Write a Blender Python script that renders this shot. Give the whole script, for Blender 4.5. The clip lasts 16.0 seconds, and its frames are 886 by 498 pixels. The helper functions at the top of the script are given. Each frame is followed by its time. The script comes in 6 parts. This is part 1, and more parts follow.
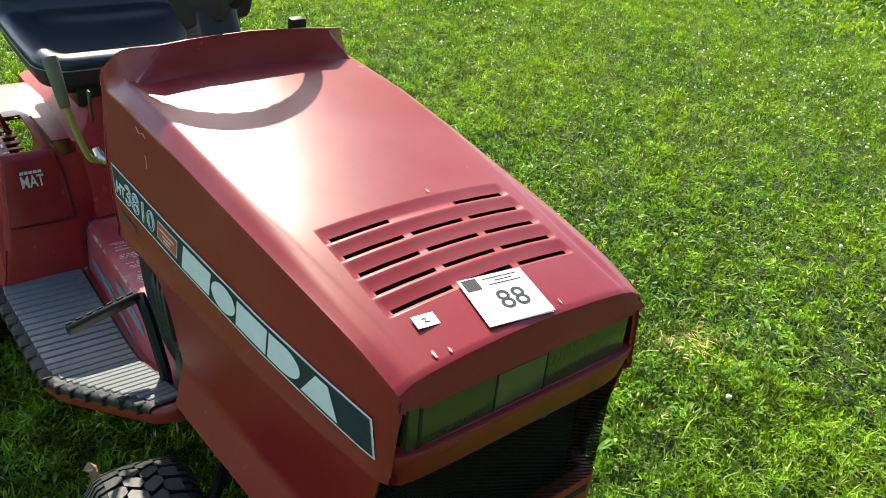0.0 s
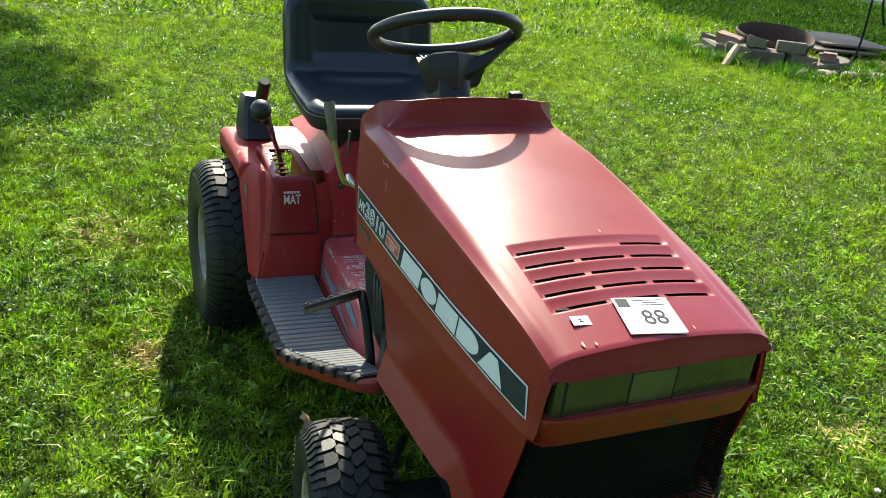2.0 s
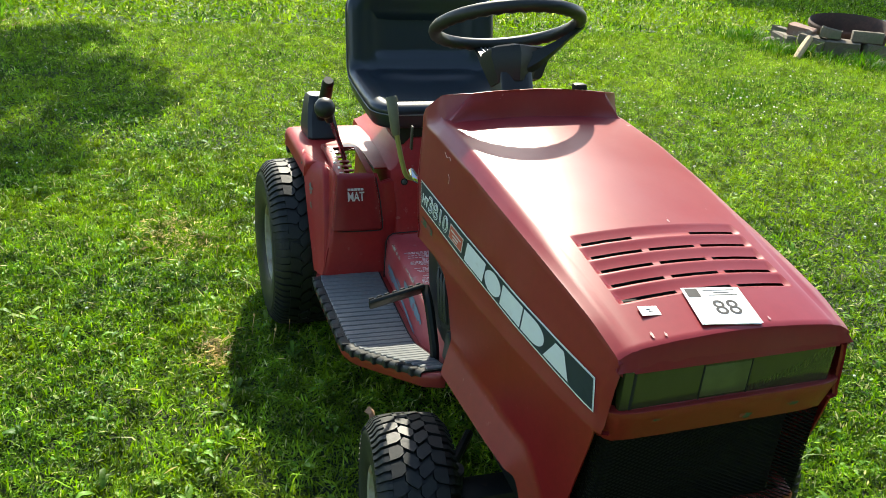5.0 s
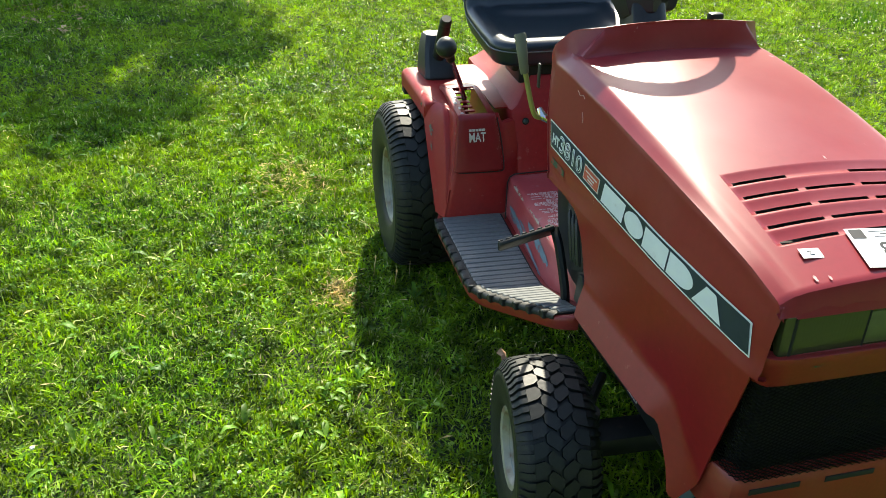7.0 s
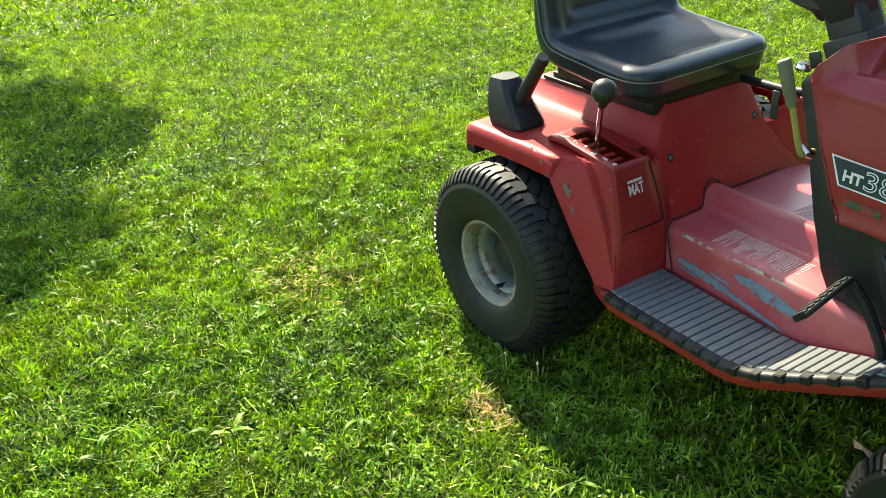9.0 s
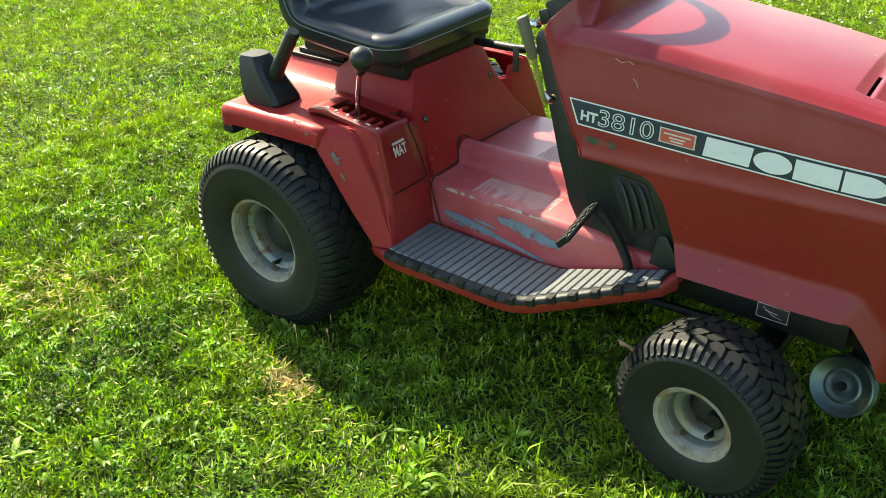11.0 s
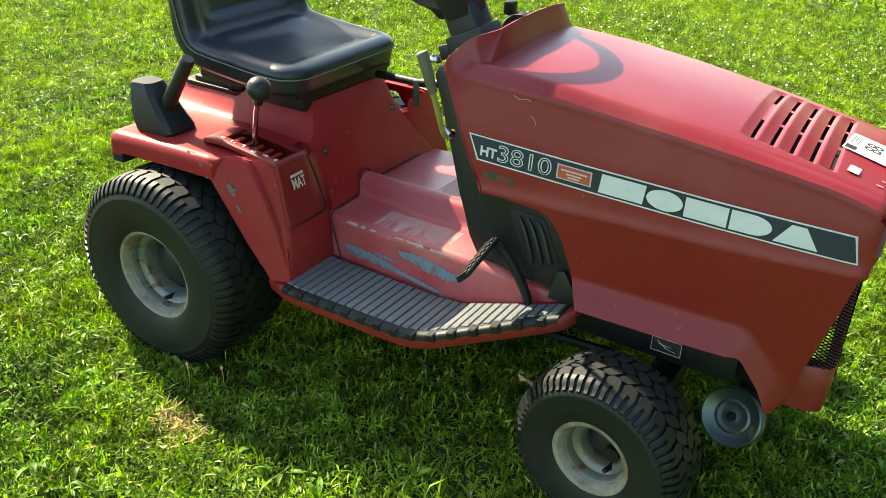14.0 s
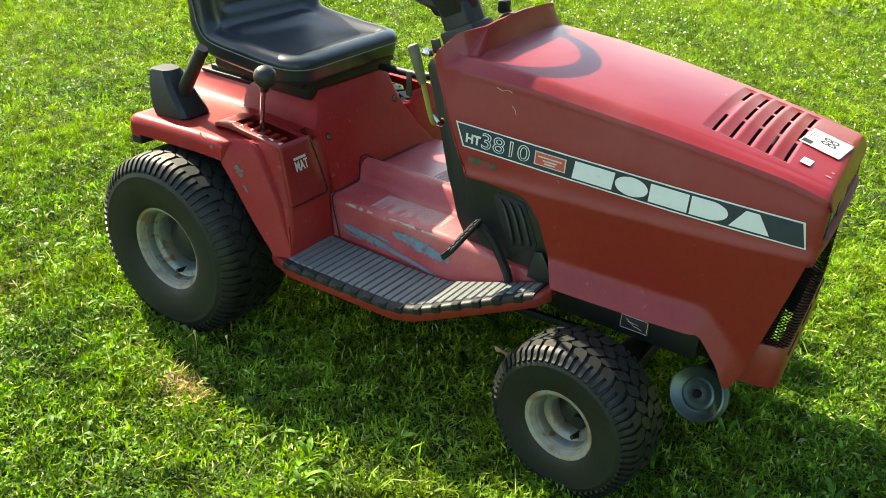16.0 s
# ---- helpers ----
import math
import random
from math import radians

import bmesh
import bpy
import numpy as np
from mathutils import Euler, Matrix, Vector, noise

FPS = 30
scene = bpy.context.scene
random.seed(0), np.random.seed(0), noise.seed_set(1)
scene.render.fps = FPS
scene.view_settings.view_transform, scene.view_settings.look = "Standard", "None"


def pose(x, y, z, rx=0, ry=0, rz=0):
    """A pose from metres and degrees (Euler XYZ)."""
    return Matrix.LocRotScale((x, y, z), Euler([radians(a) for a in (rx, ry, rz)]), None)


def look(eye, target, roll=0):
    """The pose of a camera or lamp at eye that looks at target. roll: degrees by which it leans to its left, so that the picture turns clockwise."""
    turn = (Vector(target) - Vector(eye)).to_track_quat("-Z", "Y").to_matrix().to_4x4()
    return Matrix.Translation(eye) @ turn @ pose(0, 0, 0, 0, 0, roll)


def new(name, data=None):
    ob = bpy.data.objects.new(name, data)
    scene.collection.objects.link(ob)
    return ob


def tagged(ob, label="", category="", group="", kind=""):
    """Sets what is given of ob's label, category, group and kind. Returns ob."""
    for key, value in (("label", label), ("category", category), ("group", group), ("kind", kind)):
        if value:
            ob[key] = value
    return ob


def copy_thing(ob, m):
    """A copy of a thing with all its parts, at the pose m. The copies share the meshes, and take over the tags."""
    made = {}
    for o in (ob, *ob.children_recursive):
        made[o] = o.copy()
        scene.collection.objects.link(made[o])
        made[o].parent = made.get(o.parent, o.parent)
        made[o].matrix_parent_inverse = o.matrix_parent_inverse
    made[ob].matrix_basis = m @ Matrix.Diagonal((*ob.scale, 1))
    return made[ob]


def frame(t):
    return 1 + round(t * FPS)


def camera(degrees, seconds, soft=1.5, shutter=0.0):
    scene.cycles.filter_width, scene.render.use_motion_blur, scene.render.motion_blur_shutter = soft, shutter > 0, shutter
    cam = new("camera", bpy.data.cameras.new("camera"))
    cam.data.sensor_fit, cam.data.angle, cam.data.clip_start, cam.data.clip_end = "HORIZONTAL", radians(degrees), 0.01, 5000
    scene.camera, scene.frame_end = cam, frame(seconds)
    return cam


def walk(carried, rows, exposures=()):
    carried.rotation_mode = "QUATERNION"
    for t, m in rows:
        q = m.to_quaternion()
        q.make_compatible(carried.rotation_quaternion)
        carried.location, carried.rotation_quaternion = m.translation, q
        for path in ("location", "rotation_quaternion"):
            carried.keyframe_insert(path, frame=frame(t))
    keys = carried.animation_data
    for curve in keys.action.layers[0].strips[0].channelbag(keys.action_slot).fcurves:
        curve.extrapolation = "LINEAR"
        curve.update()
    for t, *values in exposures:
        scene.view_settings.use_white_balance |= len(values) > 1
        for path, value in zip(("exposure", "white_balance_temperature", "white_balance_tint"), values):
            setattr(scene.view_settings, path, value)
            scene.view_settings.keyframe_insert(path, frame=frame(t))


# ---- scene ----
cam = camera(56.7, 16.0, 0.75)
PATH = [
    (0, (1.848, -0.557, 1.149), (0.478, 0.538, 0.187), 5.5),
    (0.5, (2.017, -0.628, 1.182), (0.527, 0.335, 0.259), 7.4),
    (1, (2.065, -0.668, 1.186), (0.456, 0.151, 0.325), 6.6),
    (1.5, (2.087, -0.698, 1.185), (0.432, 0.075, 0.371), 7.0),
    (2, (2.103, -0.685, 1.184), (0.426, 0.038, 0.37), 7.0),
    (2.5, (2.107, -0.661, 1.186), (0.426, 0.046, 0.366), 7.0),
    (3, (2.112, -0.666, 1.189), (0.426, 0.036, 0.373), 6.8),
    (3.5, (2.108, -0.692, 1.182), (0.405, -0.028, 0.369), 6.6),
    (4, (2.103, -0.701, 1.171), (0.37, -0.134, 0.35), 5.5),
    (4.2, (2.104, -0.692, 1.162), (0.369, -0.124, 0.346), 4.9),
    (6.5, (2.093, -0.678, 1.167), (0.368, -0.111, 0.328), 4.0),
    (7, (2.071, -0.746, 1.159), (0.353, -0.399, 0.196), 0.9),
    (7.5, (1.928, -0.892, 1.112), (0.203, -0.623, 0.138), -0.5),
    (8, (1.768, -1.036, 1.129), (0.074, -0.694, 0.121), -3.2),
    (8.5, (1.522, -1.169, 1.147), (-0.095, -0.591, 0.122), -1.4),
    (9, (1.385, -1.376, 1.153), (-0.149, -0.515, 0.201), -4.4),
    (9.5, (1.374, -1.467, 1.15), (-0.012, -0.433, 0.145), -7.1),
    (10, (1.376, -1.496, 1.141), (0.177, -0.264, 0.119), -1.8),
    (10.2, (1.372, -1.504, 1.146), (0.194, -0.245, 0.133), -1.7),
    (12.3, (1.375, -1.471, 1.138), (0.385, -0.026, 0.173), -0.2),
    (12.5, (1.37, -1.48, 1.137), (0.375, -0.008, 0.218), 0.3),
    (13, (1.376, -1.473, 1.144), (0.405, 0.014, 0.224), 1.1),
    (13.5, (1.376, -1.468, 1.139), (0.427, 0.026, 0.207), 1.7),
    (14, (1.369, -1.47, 1.144), (0.434, 0.024, 0.198), 1.8),
    (14.5, (1.374, -1.47, 1.147), (0.44, 0.032, 0.212), 2.2),
    (15, (1.375, -1.469, 1.158), (0.425, 0.021, 0.222), 2.4),
    (15.5, (1.398, -1.479, 1.156), (0.462, 0.015, 0.211), 2.5),
    (16, (1.501, -1.53, 1.166), (0.514, -0.071, 0.219), 2.4),
]
EXPOSURES = [(0, 1.42, 6700, 5), (4.2, 1.44, 6700, 5), (6.5, 1.50, 6700, 5), (8.0, 1.88, 7300, 4), (16, 1.84, 7600, 4)]
walk(cam, [(t, look(eye, target, roll)) for t, eye, target, roll in PATH], EXPOSURES)

# ---- light ----
SUN_AZ, SUN_EL = 165.0, 39.5          # degrees; the way to the sun, from +x towards +y
world = bpy.data.worlds.new("sky")
scene.world = world
world.use_nodes = True
wn = world.node_tree.nodes
sky = wn.new("ShaderNodeTexSky")
sky.sky_type = "NISHITA"
sky.sun_disc = False
sky.sun_elevation = radians(SUN_EL)
sky.sun_rotation = radians(90 - SUN_AZ)
wn["Background"].inputs["Strength"].default_value = 0.132
world.node_tree.links.new(sky.outputs[0], wn["Background"].inputs["Color"])
sun = new("sun", bpy.data.lights.new("sun", "SUN"))
sun.data.energy, sun.data.angle, sun.data.color = 4.8, radians(0.6), (1.0, 0.92, 0.78)
to_sun = Vector((math.cos(radians(SUN_AZ)) * math.cos(radians(SUN_EL)), math.sin(radians(SUN_AZ)) * math.cos(radians(SUN_EL)), math.sin(radians(SUN_EL))))
sun.matrix_world = look(to_sun * 30, (0, 0, 0))

# ---- materials ----


def material(name, base, rough=0.5, metal=0.0, coat=0.0, spots=None, grain=60.0, bump=0.0, large=3.0, vary=0.12, spec=0.5):
    """Principled paint, plastic, rubber or metal with variation at two scales; spots: (colour, scale, from, to) of worn or stained places."""
    m = bpy.data.materials.new(name)
    m.use_nodes = True
    t = m.node_tree
    N, L = t.nodes, t.links
    p = N["Principled BSDF"]
    p.inputs["Metallic"].default_value = metal
    p.inputs["Coat Weight"].default_value = coat
    p.inputs["Coat Roughness"].default_value = 0.27
    p.inputs["Specular IOR Level"].default_value = spec
    co = N.new("ShaderNodeTexCoord").outputs["Object"]

    def noise_at(scale, detail=4.0):
        n = N.new("ShaderNodeTexNoise")
        n.inputs["Scale"].default_value, n.inputs["Detail"].default_value = scale, detail
        L.new(co, n.inputs["Vector"])
        return n.outputs["Fac"]

    def ramp(src, a, b, ca, cb):
        r = N.new("ShaderNodeMapRange")
        r.inputs["From Min"].default_value, r.inputs["From Max"].default_value = a, b
        r.inputs["To Min"].default_value, r.inputs["To Max"].default_value = ca, cb
        L.new(src, r.inputs["Value"])
        return r.outputs[0]

    big, fine = noise_at(large), noise_at(grain, 6.0)
    hsv = N.new("ShaderNodeHueSaturation")
    hsv.inputs["Color"].default_value = (*base, 1)
    mul = N.new("ShaderNodeMath")
    mul.operation = "MULTIPLY"
    L.new(ramp(big, 0.3, 0.7, 1 - vary, 1 + vary), mul.inputs[0])
    L.new(ramp(fine, 0.3, 0.7, 1 - vary * 0.7, 1 + vary * 0.7), mul.inputs[1])
    L.new(mul.outputs[0], hsv.inputs["Value"])
    colour = hsv.outputs[0]
    for spot in spots or ():
        mix = N.new("ShaderNodeMix")
        mix.data_type = "RGBA"
        mix.inputs["B"].default_value = (*spot[0], 1)
        L.new(colour, mix.inputs["A"])
        L.new(ramp(noise_at(spot[1], 8.0), spot[2], spot[3], 0, spot[4] if len(spot) > 4 else 1), mix.inputs["Factor"])
        colour = mix.outputs["Result"]
    L.new(colour, p.inputs["Base Color"])
    L.new(ramp(big, 0.25, 0.75, max(rough - 0.05, 0.02), min(rough + 0.06, 1)), p.inputs["Roughness"])
    if bump:
        b = N.new("ShaderNodeBump")
        b.inputs["Strength"].default_value, b.inputs["Distance"].default_value = bump, 0.002
        L.new(fine, b.inputs["Height"])
        L.new(b.outputs[0], p.inputs["Normal"])
    return m


RED_BODY = material("dull_red_paint", (0.275, 0.0155, 0.0160), 0.42, spots=[((0.27, 0.045, 0.040), 6.0, 0.48, 0.72, 0.5), ((0.13, 0.012, 0.012), 11.0, 0.55, 0.75, 0.5), ((0.33, 0.10, 0.09), 60.0, 0.66, 0.72, 0.5)], grain=90, vary=0.12, bump=0.03, spec=0.20)
RED = material("faded_red_paint", (0.205, 0.011, 0.015), 0.34, coat=0.17, spec=0.36, spots=[((0.29, 0.075, 0.075), 4.0, 0.44, 0.72, 0.45), ((0.50, 0.36, 0.33), 42.0, 0.735, 0.76, 0.7)], grain=90, vary=0.06, bump=0.006)
RED_WORN = material("worn_red_paint", (0.340, 0.046, 0.052), 0.36, spots=[((0.45, 0.15, 0.15), 6.0, 0.46, 0.72, 0.7), ((0.36, 0.20, 0.18), 30.0, 0.66, 0.72, 0.5)], grain=150, vary=0.12, bump=0.05)
RED_DUSTY = material("dusty_red_paint", (0.215, 0.015, 0.012), 0.45, spots=[((0.25, 0.085, 0.060), 7.0, 0.5, 0.8, 0.6)], grain=140, vary=0.12, bump=0.05)
BLACK = material("black_plastic", (0.012, 0.0145, 0.0145), 0.42, vary=0.2, grain=220, bump=0.08, spots=[((0.035, 0.036, 0.03), 9.0, 0.55, 0.8, 0.5)], spec=0.4)
BLACK_METAL = material("black_painted_steel", (0.009, 0.0105, 0.010), 0.5, vary=0.2, grain=90, bump=0.1, spots=[((0.05, 0.035, 0.025), 25.0, 0.64, 0.72, 0.6)], spec=0.25)
VINYL = material("black_vinyl", (0.010, 0.0175, 0.0245), 0.31, vary=0.2, grain=420, bump=0.04, spots=[((0.020, 0.026, 0.030), 7.0, 0.5, 0.8, 0.5)], spec=0.5)
RUBBER = material("tyre_rubber", (0.0080, 0.0102, 0.0092), 0.52, vary=0.25, grain=120, bump=0.25, spots=[((0.014, 0.015, 0.014), 14.0, 0.52, 0.8, 0.4)], spec=0.34)
RUBBER_MAT = material("grey_rubber_mat", (0.098, 0.112, 0.114), 0.42, vary=0.2, grain=110, bump=0.15, spots=[((0.17, 0.165, 0.15), 12.0, 0.5, 0.75, 0.6)], spec=0.6)
RIM_METAL = material("rusty_white_rim", (0.15, 0.18, 0.172), 0.36, metal=0.4, vary=0.2, grain=60, bump=0.15, spots=[((0.20, 0.165, 0.095), 11.0, 0.42, 0.60, 0.8), ((0.13, 0.065, 0.028), 40.0, 0.57, 0.63, 0.85)])
ZINC = material("zinc_plated_steel", (0.10, 0.140, 0.128), 0.34, metal=0.75, vary=0.15, grain=40, spots=[((0.16, 0.12, 0.08), 30.0, 0.62, 0.72, 0.6)])
CHROME = material("chromed_steel", (0.62, 0.62, 0.60), 0.18, metal=1.0, vary=0.1, spots=[((0.2, 0.12, 0.07), 60.0, 0.64, 0.74, 0.6)])
OLIVE = material("olive_lever_paint", (0.25, 0.23, 0.055), 0.42, vary=0.12, spots=[((0.2, 0.17, 0.1), 40.0, 0.58, 0.7, 0.8)])
GRIP = material("olive_grip_plastic", (0.11, 0.105, 0.06), 0.55, vary=0.15)
WHITE = material("white_decal", (0.62, 0.65, 0.64), 0.45, vary=0.04, spots=[((0.45, 0.43, 0.38), 45.0, 0.66, 0.76, 0.5)])
NAVY = material("navy_decal", (0.012, 0.022, 0.038), 0.4, vary=0.15)
ORANGE = material("orange_decal", (0.46, 0.075, 0.04), 0.5, vary=0.08)
GREEN_DECAL = material("worn_green_decal", (0.018, 0.050, 0.028), 0.5, vary=0.3, grain=200, spots=[((0.2, 0.02, 0.02), 70.0, 0.5, 0.56, 0.9)])
PALE_INK = material("pale_ink", (0.55, 0.50, 0.47), 0.5, vary=0.1)
INK = material("black_ink", (0.015, 0.015, 0.015), 0.6)
PAPER = material("white_paper", (0.72, 0.72, 0.70), 0.6, vary=0.03)
# one near-black for dark parts, gaps and the filled hollows of hood and nose
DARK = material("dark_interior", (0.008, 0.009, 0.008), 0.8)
RUST = material("rusty_steel", (0.075, 0.038, 0.028), 0.8, vary=0.3, grain=50, bump=0.3, spots=[((0.05, 0.03, 0.022), 8.0, 0.45, 0.6, 0.8)])
BLOCK = material("mossy_concrete_block", (0.15, 0.125, 0.095), 0.9, vary=0.2, grain=70, bump=0.4, spots=[((0.10, 0.12, 0.06), 9.0, 0.5, 0.7, 0.7)])
ROCK = material("pale_field_stone", (0.30, 0.25, 0.19), 0.9, vary=0.25, grain=40, bump=0.5, spots=[((0.10, 0.11, 0.06), 8.0, 0.5, 0.7, 0.7)])
BRICK = material("weathered_brick", (0.22, 0.13, 0.10), 0.9, vary=0.2, grain=70, bump=0.4, spots=[((0.30, 0.27, 0.22), 9.0, 0.5, 0.65, 0.8)])
BOARD = material("weathered_plywood", (0.17, 0.125, 0.09), 0.8, vary=0.15, grain=30, bump=0.2)
WOOD = material("pale_split_wood", (0.50, 0.36, 0.20), 0.75, vary=0.2, grain=25, bump=0.2)
BARK = material("tree_bark", (0.10, 0.075, 0.055), 0.9, vary=0.3, grain=25, bump=0.6)
DRY_LEAF = material("dry_leaf", (0.34, 0.21, 0.11), 0.8, vary=0.25)
PETAL = material("white_clover_petals", (0.72, 0.72, 0.62), 0.7, vary=0.1)

FADED_INK = material("faded_print", (0.58, 0.50, 0.48), 0.6, vary=0.2)
RED_DEEP = material("deep_red_paint", (0.205, 0.010, 0.012), 0.36, spots=[((0.23, 0.04, 0.035), 6.0, 0.5, 0.8, 0.4), ((0.30, 0.10, 0.09), 70.0, 0.68, 0.74, 0.5)], grain=90, vary=0.10, bump=0.03, spec=0.40)
RIM_LIP = material("cream_rusty_lip", (0.22, 0.21, 0.165), 0.5, vary=0.2, grain=70, bump=0.2, spots=[((0.16, 0.10, 0.05), 22.0, 0.50, 0.60, 0.8)])
NET = material("dull_black_net", (0.006, 0.006, 0.006), 0.9, vary=0.2, spec=0.05)
PIPING = material("worn_pale_piping", (0.12, 0.13, 0.13), 0.45, vary=0.2)
DULL_STEEL = material("dull_bare_steel", (0.26, 0.26, 0.25), 0.5, metal=0.4, vary=0.15)
LENS_PALE = material("yellowed_lamp_panel", (0.075, 0.088, 0.040), 0.32, vary=0.2, coat=0.1)
LENS = bpy.data.materials.new("headlamp_lens")
LENS.use_nodes = True
_p = LENS.node_tree.nodes["Principled BSDF"]
_p.inputs["Base Color"].default_value = (0.040, 0.046, 0.020, 1)
_p.inputs["Roughness"].default_value = 0.20
_p.inputs["Coat Weight"].default_value = 0.15
_w = LENS.node_tree.nodes.new("ShaderNodeTexWave")
_w.inputs["Scale"].default_value = 60.0
_w.bands_direction = "Y"
_b = LENS.node_tree.nodes.new("ShaderNodeBump")
_b.inputs["Strength"].default_value, _b.inputs["Distance"].default_value = 0.05, 0.002
_c = LENS.node_tree.nodes.new("ShaderNodeTexCoord")
LENS.node_tree.links.new(_c.outputs["Object"], _w.inputs["Vector"])
LENS.node_tree.links.new(_w.outputs["Fac"], _b.inputs["Height"])
LENS.node_tree.links.new(_b.outputs[0], _p.inputs["Normal"])


def leaf_material(name, dark, light, dry, dry_at=0.9, gloss=0.4, through_light=0.33, shine=0.16):
    """Leaves and grass: each blade its own green, patches over metres, light through the blade."""
    m = bpy.data.materials.new(name)
    m.use_nodes = True
    t = m.node_tree
    N, L = t.nodes, t.links
    p, out = N["Principled BSDF"], N["Material Output"]
    isl = N.new("ShaderNodeNewGeometry").outputs["Random Per Island"]
    ramp = N.new("ShaderNodeValToRGB")
    e = ramp.color_ramp.elements
    e[0].color, e[1].color = (*dark, 1), (*light, 1)
    e[0].position, e[1].position = 0.0, dry_at - 0.02
    d = e.new(dry_at)
    d.color = (*dry, 1)
    L.new(isl, ramp.inputs[0])
    co = N.new("ShaderNodeTexCoord").outputs["Object"]
    patch = N.new("ShaderNodeTexNoise")
    patch.inputs["Scale"].default_value, patch.inputs["Detail"].default_value = 1.6, 5.0
    L.new(co, patch.inputs["Vector"])
    mr = N.new("ShaderNodeMapRange")
    mr.inputs["From Min"].default_value, mr.inputs["From Max"].default_value = 0.35, 0.68
    mr.inputs["To Min"].default_value, mr.inputs["To Max"].default_value = 0.0, 0.6
    L.new(patch.outputs["Fac"], mr.inputs["Value"])
    mix = N.new("ShaderNodeMix")
    mix.data_type = "RGBA"
    mix.inputs["B"].default_value = (light[0] * 1.35, light[1] * 1.05, light[2], 1)
    L.new(mr.outputs[0], mix.inputs["Factor"])
    L.new(ramp.outputs[0], mix.inputs["A"])
    tuft = N.new("ShaderNodeTexNoise")
    tuft.inputs["Scale"].default_value, tuft.inputs["Detail"].default_value = 16.0, 3.0
    L.new(co, tuft.inputs["Vector"])
    mt = N.new("ShaderNodeMapRange")
    mt.inputs["From Min"].default_value, mt.inputs["From Max"].default_value = 0.34, 0.66
    mt.inputs["To Min"].default_value, mt.inputs["To Max"].default_value = 0.45, 1.6
    L.new(tuft.outputs["Fac"], mt.inputs["Value"])
    tone = N.new("ShaderNodeHueSaturation")
    L.new(mt.outputs[0], tone.inputs["Value"])
    L.new(mix.outputs["Result"], tone.inputs["Color"])
    L.new(tone.outputs[0], p.inputs["Base Color"])
    p.inputs["Roughness"].default_value = gloss
    p.inputs["Specular IOR Level"].default_value = shine
    tr = N.new("ShaderNodeBsdfTranslucent")
    bright = N.new("ShaderNodeHueSaturation")
    bright.inputs["Value"].default_value, bright.inputs["Saturation"].default_value = 1.5, 1.1
    L.new(tone.outputs[0], bright.inputs["Color"])
    L.new(bright.outputs[0], tr.inputs["Color"])
    add = N.new("ShaderNodeMixShader")
    add.inputs[0].default_value = through_light
    L.new(p.outputs[0], add.inputs[1])
    L.new(tr.outputs[0], add.inputs[2])
    L.new(add.outputs[0], out.inputs["Surface"])
    return m


GRASS = leaf_material("lawn_grass_blades", (0.008, 0.036, 0.009), (0.195, 0.360, 0.030), (0.50, 0.48, 0.24), 0.955, 0.5, 0.33, 0.10)
WEED = leaf_material("broad_weed_leaves", (0.016, 0.075, 0.012), (0.125, 0.270, 0.030), (0.28, 0.36, 0.10), 0.93, 0.45, 0.30, 0.12)
TUFT = leaf_material("uncut_grass", (0.012, 0.055, 0.003), (0.06, 0.17, 0.010), (0.30, 0.30, 0.10), 0.95, 0.5)
STRAW = leaf_material("dry_straw", (0.40, 0.33, 0.15), (0.60, 0.52, 0.27), (0.5, 0.42, 0.2), 0.9, 0.6)
TREE_LEAF = leaf_material("tree_leaves", (0.03, 0.08, 0.012), (0.07, 0.15, 0.02), (0.10, 0.18, 0.03), 0.95)
SOIL = material("turf_thatch", (0.014, 0.022, 0.007), 0.95, vary=0.35, grain=60, large=2.0, bump=0.9, spots=[((0.052, 0.062, 0.024), 3.5, 0.54, 0.72, 0.5), ((0.026, 0.052, 0.009), 14.0, 0.42, 0.62, 0.8)])

# away from the worn turf the thatch grows over with green
_t = SOIL.node_tree
_p = _t.nodes["Principled BSDF"]
_thatch = _p.inputs["Base Color"].links[0].from_socket
_co = _t.nodes.new("ShaderNodeTexCoord")
_far = _t.nodes.new("ShaderNodeVectorMath")
_far.operation = "DISTANCE"
_far.inputs[1].default_value = (-1.2, 0.8, 0.0)
_t.links.new(_co.outputs["Object"], _far.inputs[0])
_fade = _t.nodes.new("ShaderNodeMapRange")
_fade.inputs["From Min"].default_value, _fade.inputs["From Max"].default_value = 2.6, 5.0
_t.links.new(_far.outputs["Value"], _fade.inputs["Value"])
_n = _t.nodes.new("ShaderNodeTexNoise")
_n.inputs["Scale"].default_value, _n.inputs["Detail"].default_value = 45.0, 8.0
_t.links.new(_co.outputs["Object"], _n.inputs["Vector"])
_r = _t.nodes.new("ShaderNodeValToRGB")
_r.color_ramp.elements[0].position, _r.color_ramp.elements[0].color = 0.36, (0.012, 0.036, 0.007, 1)
_r.color_ramp.elements[1].position, _r.color_ramp.elements[1].color = 0.68, (0.085, 0.160, 0.020, 1)
_t.links.new(_n.outputs["Fac"], _r.inputs[0])
_m = _t.nodes.new("ShaderNodeMix")
_m.data_type = "RGBA"
_t.links.new(_fade.outputs[0], _m.inputs["Factor"])
_t.links.new(_thatch, _m.inputs["A"])
_t.links.new(_r.outputs[0], _m.inputs["B"])
_t.links.new(_m.outputs["Result"], _p.inputs["Base Color"])

# ---- mesh tools ----


